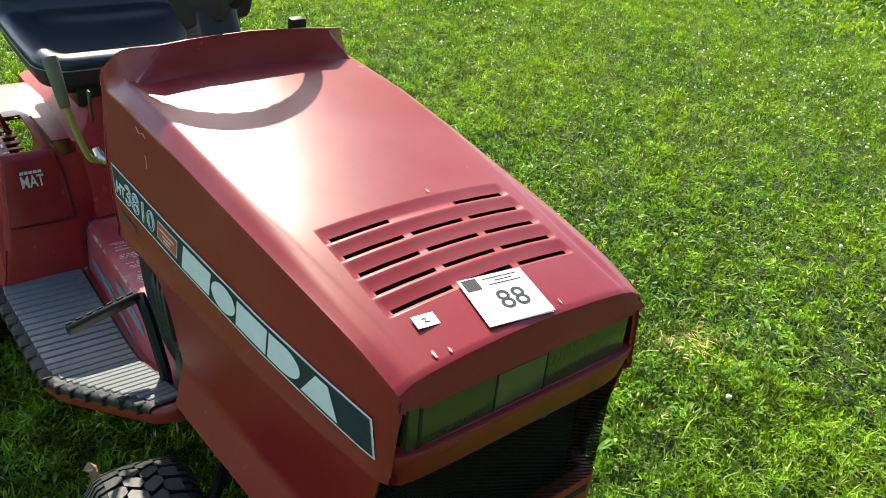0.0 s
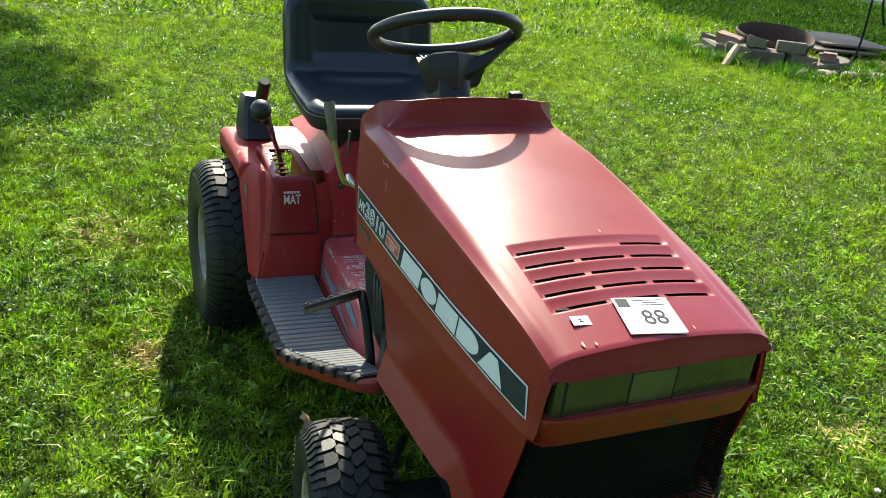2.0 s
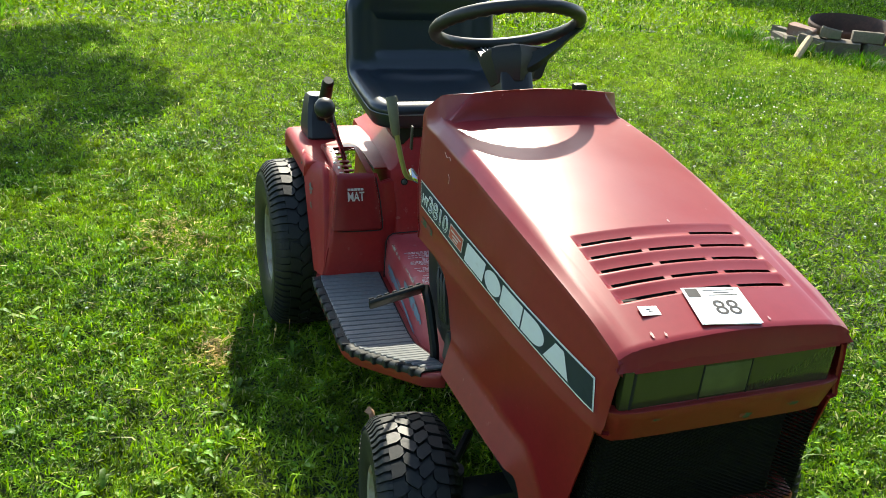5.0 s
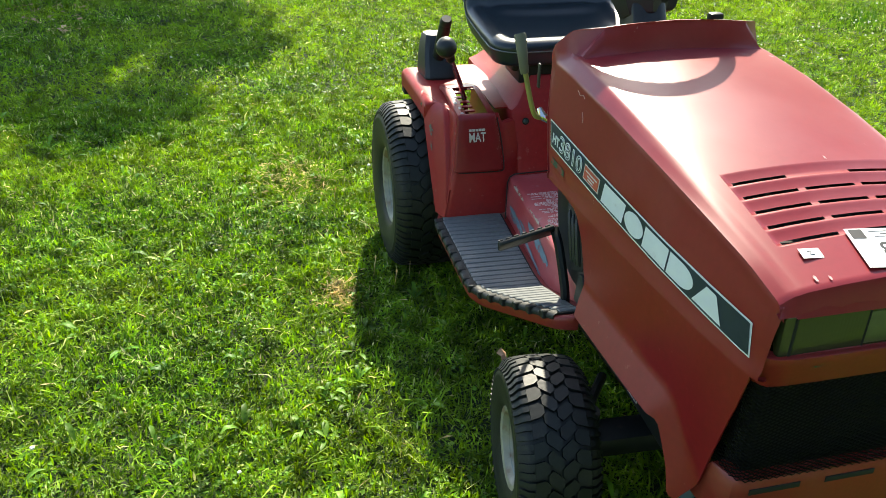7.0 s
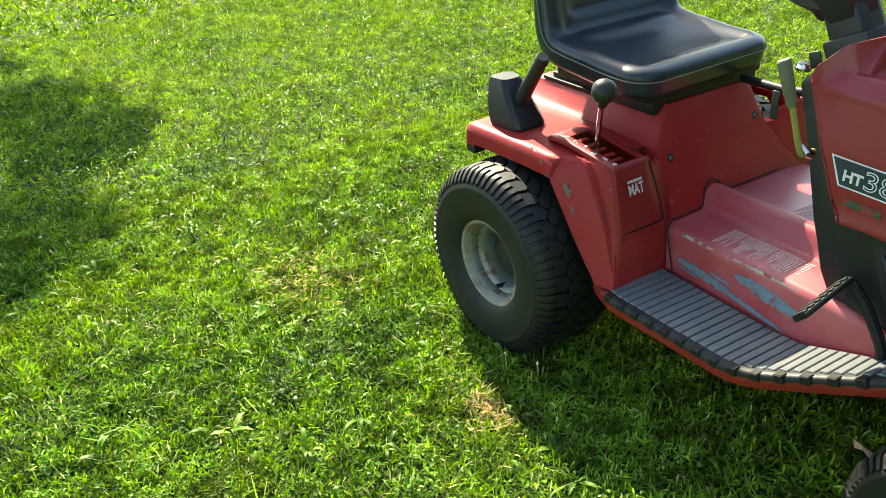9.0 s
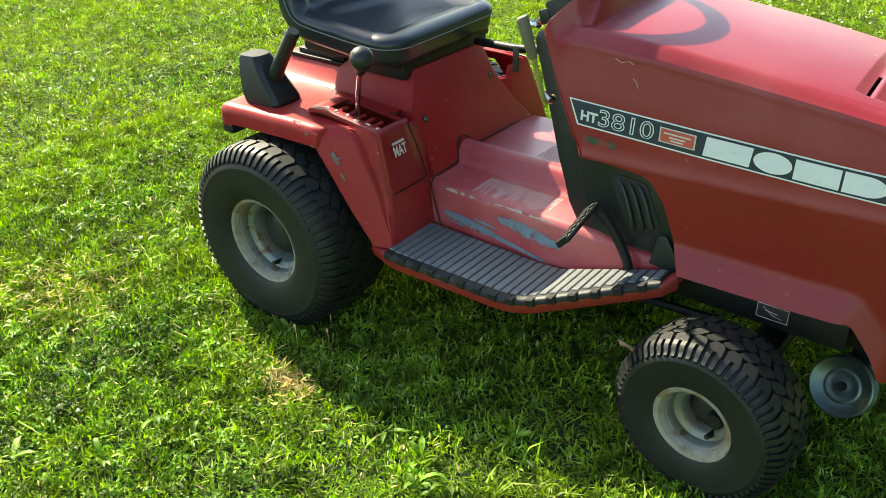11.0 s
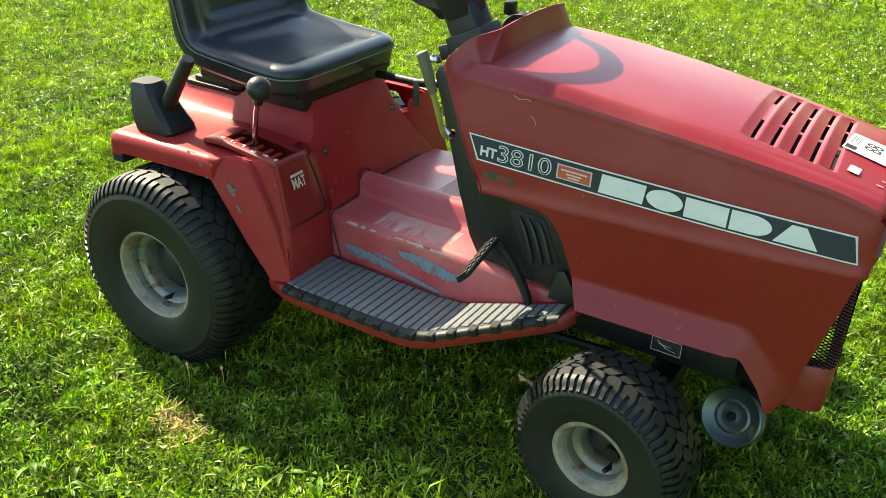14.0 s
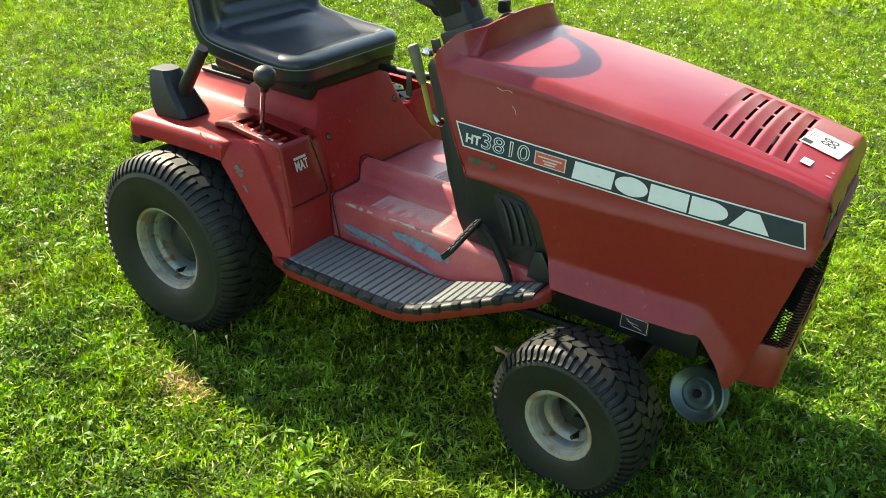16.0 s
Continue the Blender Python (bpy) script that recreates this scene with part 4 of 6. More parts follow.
for u in (-0.0195, -0.0115, -0.0035, 0.0045, 0.0125):
    bm = bmesh.new()
    box(bm, (u, 0.0155, 0.0), (u + 0.0065, 0.0210, 0.0012))
    part("badge_bar", bm, PALE_INK, console, smooth=0, at=FRONT)
shift = new("gear_lever")
shift.parent = tractor
shift.matrix_basis = AXIS
bm = bmesh.new()
tube(bm, curve_points([(0.160, -0.258, 0.470), (0.164, -0.268, 0.515), (0.192, -0.291, 0.575), (0.236, -0.326, 0.645)], 4), 0.0056, 10)
part("lever_rod", bm, CHROME, shift, "chromed rod")
bm = bmesh.new()
KNOB = look((0.232, -0.322, 0.637), (0.196, -0.294, 0.580))
lathe(bm, [(0.0065, -0.010), (0.0100, -0.008), (0.0115, 0.008), (0.0125, 0.014), (0.0170, 0.019), (0.0220, 0.026), (0.0240, 0.035), (0.0230, 0.045), (0.0180, 0.053), (0.0100, 0.0580), (0.0, 0.0595)], 24, KNOB)
part("lever_knob", bm, BLACK, shift, "round black knob")

# control box on the near fender, notched in front for its lever
bm = bmesh.new()
rows = []
for z, xa, xb, ya, yb in ((0.500, -0.138, -0.036, -0.322, -0.232), (0.506, -0.141, -0.035, -0.323, -0.231), (0.520, -0.147, -0.042, -0.322, -0.233), (0.545, -0.153, -0.062, -0.319, -0.237), (0.575, -0.157, -0.084, -0.314, -0.241), (0.598, -0.158, -0.097, -0.309, -0.245), (0.603, -0.155, -0.101, -0.306, -0.248)):
    rows.append([(xa, ya + 0.012, z), (xa + 0.012, ya, z), (xb - 0.010, ya + 0.004, z), (xb, ya + 0.014, z), (xb + 0.002, (ya + yb) / 2, z), (xb, yb - 0.012, z), (xb - 0.010, yb - 0.002, z), (xa + 0.012, yb, z), (xa, yb - 0.012, z)])
loft(bm, rows)
lift_box = part("control_box", bm, BLACK, tractor, "black plastic control box with slanted lever", 32, AXIS)
bm = bmesh.new()
box(bm, (-0.004, -0.017, 0.004), (0.004, 0.017, 0.062), 0.003, Matrix.Translation((-0.044, -0.277, 0.516)) @ Matrix.Rotation(radians(-38), 4, "Y"))
part("lever_notch", bm, DARK, lift_box)
bm = bmesh.new()
tube(bm, [(-0.088, -0.277, 0.530), (-0.078, -0.277, 0.548), (-0.052, -0.277, 0.588), (-0.010, -0.276, 0.650), (-0.006, -0.276, 0.656)], [0.014, 0.0170, 0.0165, 0.0155, 0.0135], 14)
tube(bm, [(-0.005, -0.276, 0.657), (-0.001, -0.276, 0.663), (0.004, -0.276, 0.671)], [0.0155, 0.0160, 0.0125], 14)
part("control_lever", bm, BLACK, lift_box)

# seat
seat = new("seat")
seat.parent = tractor
SEAT_LINE = curve_points([(0.226, 0.638, 0), (0.180, 0.639, 0), (0.110, 0.643, 0), (0.045, 0.650, 0), (-0.020, 0.658, 0), (-0.060, 0.669, 0), (-0.081, 0.697, 0), (-0.092, 0.745, 0), (-0.102, 0.795, 0), (-0.113, 0.846, 0), (-0.124, 0.890, 0)], 6)
SEAT_S = [0.0]
for p, q in zip(SEAT_LINE, SEAT_LINE[1:]):
    SEAT_S.append(SEAT_S[-1] + (q - p).length)
SEAT_LEN, SEAT_W, BEND = SEAT_S[-1], 0.208, 0.315


def on_seat(s, u, h):
    """A place h over the seat's piping line, s along it from the front edge up the back and u across."""
    s = min(max(s, 0.0), SEAT_LEN)
    i = min(max(bisect_at(s), 0), len(SEAT_LINE) - 2)
    f = (s - SEAT_S[i]) / (SEAT_S[i + 1] - SEAT_S[i])
    p = SEAT_LINE[i].lerp(SEAT_LINE[i + 1], f)
    d0 = SEAT_LINE[min(i + 1, len(SEAT_LINE) - 1)] - SEAT_LINE[max(i - 1, 0)]
    d1 = SEAT_LINE[min(i + 2, len(SEAT_LINE) - 1)] - SEAT_LINE[i]
    d = d0.normalized().lerp(d1.normalized(), f).normalized()
    return Vector((p.x + d.y * h, u, p.y - d.x * h))


def bisect_at(s):
    return max(i for i, q in enumerate(SEAT_S) if q <= s + 1e-9)


def seat_ring(inset, height):
    """A rounded outline inset from the seat's edge."""
    r = max(0.065 - inset, 0.004)
    ends = min(inset, 0.085)
    lo, hi, w = ends, SEAT_LEN - ends, max(SEAT_W - inset, 0.0)
    r = min(r, w)
    out = []
    for su, cs, cu, a0 in ((1, lo + r, w - r, 180), (1, hi - r, w - r, 90), (-1, hi - r, -w + r, 0), (-1, lo + r, -w + r, -90)):
        for k in range(9):
            a = radians(a0 - 90 * k / 8)
            out.append((cs + r * math.cos(a), cu + r * math.sin(a)))
        if a0 in (180, 0):
            for k in range(1, 44):
                f = k / 44
                out.append((lo + r + (hi - lo - 2 * r) * (f if a0 == 180 else 1 - f), math.copysign(w, cu if cu else su)))
        else:
            for k in range(1, 12):
                f = 1 - 2 * k / 12
                out.append((hi if a0 == 90 else lo, (w - r) * f * (1 if a0 == 90 else -1)))
    pts = []
    for q, u in out:
        h = height
        if inset > 0.05 and height > 0:
            k = min(1, (inset - 0.05) / 0.05)
            h += 0.010 * k * math.exp(-((q - BEND + 0.045) / 0.030) ** 2)
            h -= 0.005 * k * math.exp(-((q - 0.16) / 0.08) ** 2)
            back = min(1, max(0, (q - BEND - 0.02) / 0.02))
            h -= 0.012 * back * min(1, max(0, (inset - 0.072) / 0.008))
        if height < -0.02:
            h += 0.010 * min(1, max(0, (q - BEND) / 0.08))
        pts.append(on_seat(q, u, h))
    return pts


SHELL = [(SEAT_W, -0.034), (0.10, -0.038), (0.024, -0.040), (0.010, -0.036), (0.006, -0.028), (0.004, -0.012), (0.0015, -0.003), (0.0, 0.002), (0.0, 0.008), (0.003, 0.0145), (0.009, 0.0195), (0.018, 0.0232), (0.027, 0.0245), (0.034, 0.0240), (0.042, 0.0215), (0.050, 0.0180), (0.060, 0.0150), (0.071, 0.0140), (0.081, 0.0138), (0.11, 0.012), (0.15, 0.010), (SEAT_W, 0.009)]
bm = bmesh.new()
loft(bm, [seat_ring(d, h) for d, h in SHELL], True, False)
bmesh.ops.remove_doubles(bm, verts=bm.verts, dist=2e-4)
part("seat_shell", bm, VINYL, seat, "black vinyl bucket seat cushion and backrest", 60, AXIS)
bm = bmesh.new()
edge = seat_ring(-0.001, -0.0005)
tube(bm, edge + edge[:1], 0.0016, 6)
part("seat_piping", bm, PIPING, seat, "thin pale piping round the seat", at=AXIS)
bm = bmesh.new()
box(bm, (-0.10, -0.205, 0.580), (0.195, 0.14, 0.612), 0.008)
box(bm, (-0.06, -0.17, 0.568), (0.190, 0.12, 0.600), 0.008)
box(bm, (0.07, -0.188, 0.552), (0.200, 0.12, 0.604), 0.006)
part("seat_base", bm, BLACK_METAL, seat)
for y in (-0.142, 0.075):
    bm = bmesh.new()
    box(bm, (-0.205, y - 0.020, 0.540), (0.00, y + 0.020, 0.549), 0.002)
    box(bm, (-0.175, y - 0.013, 0.549), (-0.02, y + 0.013, 0.562), 0.002)
    part("seat_rail", bm, BLACK_METAL, seat, "black steel slide rail")
    bm = bmesh.new()
    tube(bm, [(-0.055 + 0.013 * math.cos(k * 0.7), y + 0.013 * math.sin(k * 0.7), 0.549 + k * 0.0011) for k in range(46)], 0.0028, 6)
    part("seat_spring", bm, BLACK_METAL, seat, "black coil spring")

# footboards with ribbed rubber mats
OUT = [(0.262, 0.392), (0.33, 0.412), (0.62, 0.398), (0.70, 0.372), (0.885, 0.298), (0.905, 0.268)]
FLOOR = lambda x: lerp(x, [(0.26, 0.257), (0.60, 0.251), (0.66, 0.257), (0.905, 0.344)])  # noqa: E731
for side in (-1, 1):
    bm = bmesh.new()
    rows = []
    for k in range(34):
        x = 0.262 + (0.905 - 0.262) * k / 33
        z, o = FLOOR(x), lerp(x, OUT)
        rows.append([(x, side * y, zz) for y, zz in ((0.205, z), (o - 0.006, z), (o, z - 0.004), (o + 0.002, z - 0.012), (o - 0.004, z - 0.030), (o - 0.010, z - 0.030), (o - 0.010, z - 0.014), (0.205, z - 0.012))])
    loft(bm, rows)
    board = part("footboard", squared(bm), RED_DUSTY, tractor, "red steel footboard with black ribbed rubber mat" if side < 0 else "", 50)
    bm = bmesh.new()
    rows = []
    for k in range(30):
        x = 0.315 + (0.885 - 0.315) * k / 29
        z, o = FLOOR(x), lerp(x, OUT)
        rows.append([(x, side * y, zz) for y, zz in ((0.246, z + 0.001), (0.246, z + 0.005), (o - 0.012, z + 0.005), (o - 0.002, z + 0.004), (o + 0.003, z - 0.001), (o + 0.003, z - 0.008), (o + 0.001, z - 0.008), (o + 0.001, z + 0.001))])
    loft(bm, rows)
    mat_ob = part("rubber_mat", squared(bm), RUBBER, board, "worn grey-black rubber mat", 50)
    for k in range(30):
        x = 0.322 + k * 0.0190
        z, o = FLOOR(x), lerp(x, OUT)
        slope = math.atan2(FLOOR(x + 0.01) - FLOOR(x - 0.01), 0.02)
        bm = bmesh.new()
        box(bm, (-0.0086, 0.250, 0.003), (0.0081, o - 0.016, 0.0075), 0.0015, seg=1)
        m = Matrix.Translation((x, 0, z)) @ Matrix.Rotation(-slope, 4, "Y") @ Matrix.Diagonal((1, side, 1, 1))
        bmesh.ops.transform(bm, matrix=m, verts=bm.verts)
        part("mat_rib", squared(bm), RUBBER_MAT, mat_ob)
        if k % 2 == 0:
            bm = bmesh.new()
            box(bm, (-0.0065, o - 0.013, -0.010), (0.0125, o + 0.0045, 0.0062), 0.002, seg=1)
            bmesh.ops.transform(bm, matrix=m, verts=bm.verts)
            part("edge_lug", squared(bm), RUBBER, mat_ob)

# brake pedal
pedal = new("brake_pedal")
pedal.parent = tractor
bm = bmesh.new()
tube(bm, curve_points([(0.800, -0.246, 0.290), (0.796, -0.247, 0.325), (0.778, -0.249, 0.362), (0.750, -0.251, 0.404), (0.718, -0.252, 0.426)], 5), [0.0095] * 21, 8)
part("pedal_arm", bm, BLACK_METAL, pedal)
PAD = Matrix.Translation((0.718, -0.311, 0.411)) @ Matrix.Rotation(radians(15), 4, "X") @ Matrix.Rotation(radians(-48), 4, "Y")
bm = bmesh.new()
box(bm, (-0.019, -0.055, -0.007), (0.019, 0.060, 0.003), 0.004, PAD)
part("pedal_pad", bm, RUBBER, pedal)
for k in range(7):
    bm = bmesh.new()
    y = -0.048 + k * 0.016
    box(bm, (-0.017, y - 0.005, 0.002), (0.017, y + 0.005, 0.006), 0.001, PAD, 1)
    part("pedal_rib", bm, RUBBER, pedal)

# levers, key and knobs at the dash
brake = new("parking_lever")
brake.parent = tractor
bm = bmesh.new()
tube(bm, curve_points([(0.612, -0.236, 0.615), (0.613, -0.262, 0.616), (0.614, -0.276, 0.626), (0.609, -0.288, 0.668), (0.601, -0.298, 0.718)], 5), 0.0050, 8)
part("lever_shaft", bm, OLIVE, brake, "olive-yellow painted shaft")
bm = bmesh.new()
tube(bm, [(0.6045, -0.2965, 0.702), (0.603, -0.2972, 0.706), (0.585, -0.3045, 0.771), (0.584, -0.3050, 0.774)], [0.0070, 0.0085, 0.0115, 0.0095], 12)
part("lever_grip", bm, GRIP, brake)
bm = bmesh.new()
tube(bm, [(0.616, -0.246, 0.612), (0.612, -0.258, 0.618), (0.600, -0.262, 0.630)], [0.008, 0.009, 0.006], 10)
part("lever_pivot", bm, CHROME, brake)
bm = bmesh.new()
tube(bm, [(0.215, 0.06, 0.585), (0.36, 0.02, 0.600), (0.54, -0.03, 0.640)], 0.0095, 12)
part("link_rod", bm, BLACK_METAL, tractor, "black steering link rod")
bm = bmesh.new()
tube(bm, [(0.452, -0.003, 0.621), (0.455, -0.004, 0.622), (0.555, -0.034, 0.643)], [0.0135, 0.0145, 0.0145], 14)
part("silver_sleeve", bm, DULL_STEEL, tractor, "bare silver sleeve on the link rod")
keys = new("ignition_key")
keys.parent = tractor
bm = bmesh.new()
lathe(bm, [(0.0, 0.0), (0.012, 0.0), (0.014, 0.006), (0.012, 0.012), (0.0, 0.012)], 20, Matrix.Translation((0.535, -0.185, 0.722)))
part("key_barrel", bm, CHROME, keys)
bm = bmesh.new()
box(bm, (-0.014, -0.003, 0.0), (0.014, 0.003, 0.022), 0.003, Matrix.Translation((0.548, -0.190, 0.742)) @ Matrix.Rotation(radians(72), 4, "Y"))
part("key_head", bm, BLACK, keys)
bm = bmesh.new()
box(bm, (-0.007, -0.002, -0.05), (0.007, 0.002, 0.0), 0.002, Matrix.Translation((0.533, -0.245, 0.70)))
part("key_fob", bm, BLACK, keys)
choke = new("throttle_lever")
choke.parent = tractor
bm = bmesh.new()
tube(bm, [(0.535, 0.120, 0.71), (0.530, 0.120, 0.745), (0.526, 0.120, 0.765)], 0.004, 8)
part("throttle_rod", bm, BLACK_METAL, choke)
bm = bmesh.new()
box(bm, (0.514, 0.106, 0.757), (0.536, 0.136, 0.787), 0.006)
part("throttle_knob", bm, BLACK, choke)
bm = bmesh.new()
lathe(bm, [(0.0, -0.01), (0.045, -0.01), (0.05, 0.0), (0.045, 0.01), (0.0, 0.01)], 24, Matrix.Translation((0.56, 0.11, 0.72)) @ Matrix.Rotation(radians(90), 4, "X"))
part("throttle_quadrant", bm, BLACK, choke)
for p in ((0.2475, -0.178, 0.473), (0.2365, 0.085, 0.500)):
    bm = bmesh.new()
    lathe(bm, [(0.0, 0.003), (0.0040, 0.003), (0.0055, 0.0015), (0.0065, 0.0)], 14, Matrix.Translation(p) @ Matrix.Rotation(radians(68), 4, "Y"))
    bolt = part("panel_bolt", bm, ZINC, tractor)
    bm = bmesh.new()
    lathe(bm, [(0.0, 0.0008), (0.0085, 0.0008), (0.0095, -0.001), (0.0, -0.001)], 18, Matrix.Translation(p) @ Matrix.Rotation(radians(68), 4, "Y"))
    part("washer", bm, BLACK_METAL, bolt)

# frame, axle, pulley
bm = bmesh.new()
for y in (-0.15, 0.13):
    box(bm, (-0.15, y - 0.012, 0.25), (1.30, y + 0.012, 0.315), 0.004)
box(bm, (0.30, -0.20, 0.20), (0.36, 0.20, 0.24), 0.006)
box(bm, (0.86, -0.215, 0.27), (1.19, -0.150, 0.335), 0.006)
box(bm, (0.86, 0.150, 0.27), (1.19, 0.215, 0.335), 0.006)
box(bm, (0.55, -0.21, 0.215), (0.60, 0.21, 0.235), 0.004)
part("chassis_frame", bm, BLACK_METAL, tractor, "black painted steel chassis rails")
bm = bmesh.new()
box(bm, (1.036, -0.2195, 0.288), (1.094, -0.2155, 0.320), 0.001)
plate = part("warning_plate", bm, INK, tractor, "black warning plate with white pictogram")
for a, b in (((1.038, 0.290), (1.092, 0.290)), ((1.038, 0.318), (1.092, 0.318)), ((1.038, 0.290), (1.038, 0.318)), ((1.092, 0.290), (1.092, 0.318)), ((1.048, 0.312), (1.064, 0.300)), ((1.064, 0.300), (1.082, 0.296)), ((1.052, 0.306), (1.074, 0.304))):
    bm = bmesh.new()
    tube(bm, [(a[0], -0.2200, a[1]), (b[0], -0.2200, b[1])], 0.0005, 5)
    part("pictogram_bar", bm, FADED_INK, plate)
bm = bmesh.new()
box(bm, (1.02, -0.29, 0.165), (1.08, 0.29, 0.205), 0.008)
box(bm, (1.00, -0.06, 0.18), (1.10, 0.06, 0.30), 0.008)
for y in (-0.285, 0.285):
    tube(bm, [(1.05, y, 0.14), (1.05, y, 0.25)], 0.022, 14)
tube(bm, [(1.045, -0.285, 0.158), (1.045, -0.38, 0.158)], 0.014, 12)
tube(bm, [(1.045, 0.285, 0.158), (1.045, 0.38, 0.158)], 0.014, 12)
tube(bm, [(0.95, -0.22, 0.24), (1.02, -0.27, 0.235)], 0.009, 8)
tube(bm, [(0.55, -0.19, 0.205), (0.95, -0.17, 0.215)], 0.010, 8)
part("front_axle", bm, BLACK_METAL, tractor)
bm = bmesh.new()
box(bm, (-0.12, -0.16, 0.13), (0.12, 0.16, 0.34), 0.03)
tube(bm, [(0, -0.40, 0.222), (0, 0.40, 0.222)], 0.024, 14)
part("rear_transaxle", bm, DARK, tractor)
bm = bmesh.new()
PUL = Matrix.Translation((1.188, -0.122, 0.136)) @ Vector((-0.15, -0.88, 0.42)).to_track_quat("Z", "Y").to_matrix().to_4x4()
lathe(bm, [(0.008, 0.0), (0.014, -0.001), (0.024, -0.001), (0.028, 0.0012), (0.031, 0.0012), (0.034, -0.0005), (0.041, 0.002), (0.049, 0.008), (0.0545, 0.011), (0.058, 0.009), (0.058, 0.005), (0.046, -0.006), (0.058, -0.017), (0.058, -0.021), (0.052, -0.023), (0.030, -0.018), (0.008, -0.018)], 48, PUL, True)
pulley = part("drive_pulley", bm, ZINC, tractor, "bare zinc-plated belt pulley")
bm = bmesh.new()
lathe(bm, [(0.0, 0.010), (0.007, 0.010), (0.009, 0.006), (0.009, -0.10), (0.0, -0.10)], 16, PUL)
part("pulley_bolt", bm, BLACK_METAL, pulley)
bm = bmesh.new()
box(bm, (1.18, -0.07, 0.15), (1.23, -0.03, 0.28), 0.01)
part("pulley_bracket", bm, BLACK_METAL, tractor)


def make_wheel(name, radius, width, rim_r, rows_n, lugs, valve, label):
    w = new(name)
    w.parent = tractor
    tagged(w, label)
    R, H = radius, width / 2
    half = [(rim_r, H * 0.70), (rim_r + 0.004, H * 0.80), (rim_r + 0.012, H * 0.88), (rim_r + (R - rim_r) * 0.20, H * 0.935), (rim_r + (R - rim_r) * 0.32, H * 0.972), (rim_r + (R - rim_r) * 0.45, H * 0.995), (rim_r + (R - rim_r) * 0.57, H * 1.003), (rim_r + (R - rim_r) * 0.64, H * 1.000), (rim_r + (R - rim_r) * 0.655, H * 1.006), (rim_r + (R - rim_r) * 0.67, H * 1.005), (rim_r + (R - rim_r) * 0.685, H * 0.992), (rim_r + (R - rim_r) * 0.75, H * 0.97), (R - 0.022, H * 0.90), (R - 0.012, H * 0.80), (R - 0.008, H * 0.62), (R - 0.0065, H * 0.3), (R - 0.006, 0.0)]
    prof = half + [(r, -z) for r, z in half[-2::-1]]
    turn = Matrix.Rotation(radians(90), 4, "X")
    bm = bmesh.new()
    lathe(bm, prof, 64, turn, True)
    tyre = part("tyre", bm, RUBBER, w, "worn black turf tyre, dusty sidewall", 50)

    def surface(z):
        z = abs(z) / H
        return lerp(z, [(0, R - 0.006), (0.3, R - 0.0065), (0.62, R - 0.008), (0.80, R - 0.012), (0.90, R - 0.022), (0.97, rim_r + (R - rim_r) * 0.75)])

    bm = bmesh.new()
    step = 2 * math.pi / lugs

    def lug(a0, corners, h, keep=0.94):
        """corners: (angle, z) round a tread block, whose top is a little smaller than its foot."""
        lo, hi = [], []
        n = len(corners)
        ca, cz = sum(c[0] for c in corners) / n, sum(c[1] for c in corners) / n
        for da, z in corners:
            for dst, hh, k in ((lo, -0.003, 1.0), (hi, h, keep)):
                zz, aa = cz + (z - cz) * k, a0 + ca + (da - ca) * k
                r = surface(zz) + hh
                dst.append(bm.verts.new(turn @ Vector((r * math.cos(aa), r * math.sin(aa), zz))))
        for i in range(n):
            j = (i + 1) % n
            bm.faces.new((lo[i], lo[j], hi[j], hi[i]))
        bm.faces.new(hi)

    def bar(a0, zs, wide, h):
        """A rib that runs from the tread down over the shoulder."""
        rows = []
        for i, z in enumerate(zs):
            f = i / (len(zs) - 1)
            w, hh = wide * (1 - 0.25 * f) / 2, h * (1 - 0.45 * f)
            row = []
            for da, up in ((-w, -0.003), (-w * 0.9, hh), (w * 0.9, hh), (w, -0.003)):
                q = surface(z) + up
                row.append(turn @ Vector((q * math.cos(a0 + da), q * math.sin(a0 + da), z + math.copysign(max(0.0, up) * 0.6 * f, z))))
            rows.append(row)
        loft(bm, rows)

    # interlocking six-sided blocks with narrow grooves, then two ribs a block over each shoulder
    cw = 1.34 * H / rows_n
    s, tip, flat = step * 0.415, cw * 0.57, cw * 0.24
    for r in range(rows_n):
        zc = -0.67 * H + cw * (r + 0.5)
        z0, z1 = (zc - cw * 0.5 if r == 0 else 0), (zc + cw * 0.5 if r == rows_n - 1 else 0)
        q = step * 0.13 * (1 if r % 2 else -1)
        for k in range(lugs):
            a0 = step * (k + (0.5 if r % 2 else 0.0))
            low = [(-s, z0), (s, z0)] if r == 0 else [(-s + q, zc - flat), (-s * 0.50 + q, zc - tip), (s * 0.50 + q, zc - tip), (s + q, zc - flat)]
            high = [(s, z1), (-s, z1)] if r == rows_n - 1 else [(s - q, zc + flat), (s * 0.50 - q, zc + tip), (-s * 0.50 - q, zc + tip), (-s - q, zc + flat)]
            lug(a0, low + high, 0.0065)
    for sgn in (-1, 1):
        off = 0.0 if sgn < 0 or rows_n % 2 else 0.5
        for k in range(2 * lugs):
            bar(step * (k / 2 + off + 0.25), [sgn * H * f for f in (0.665, 0.74, 0.80, 0.86, 0.91, 0.945, 0.972)], step * 0.34, 0.0065)
    part("tyre_tread", bm, RUBBER, tyre, "", 55)
    bm = bmesh.new()
    z0 = H * 0.80
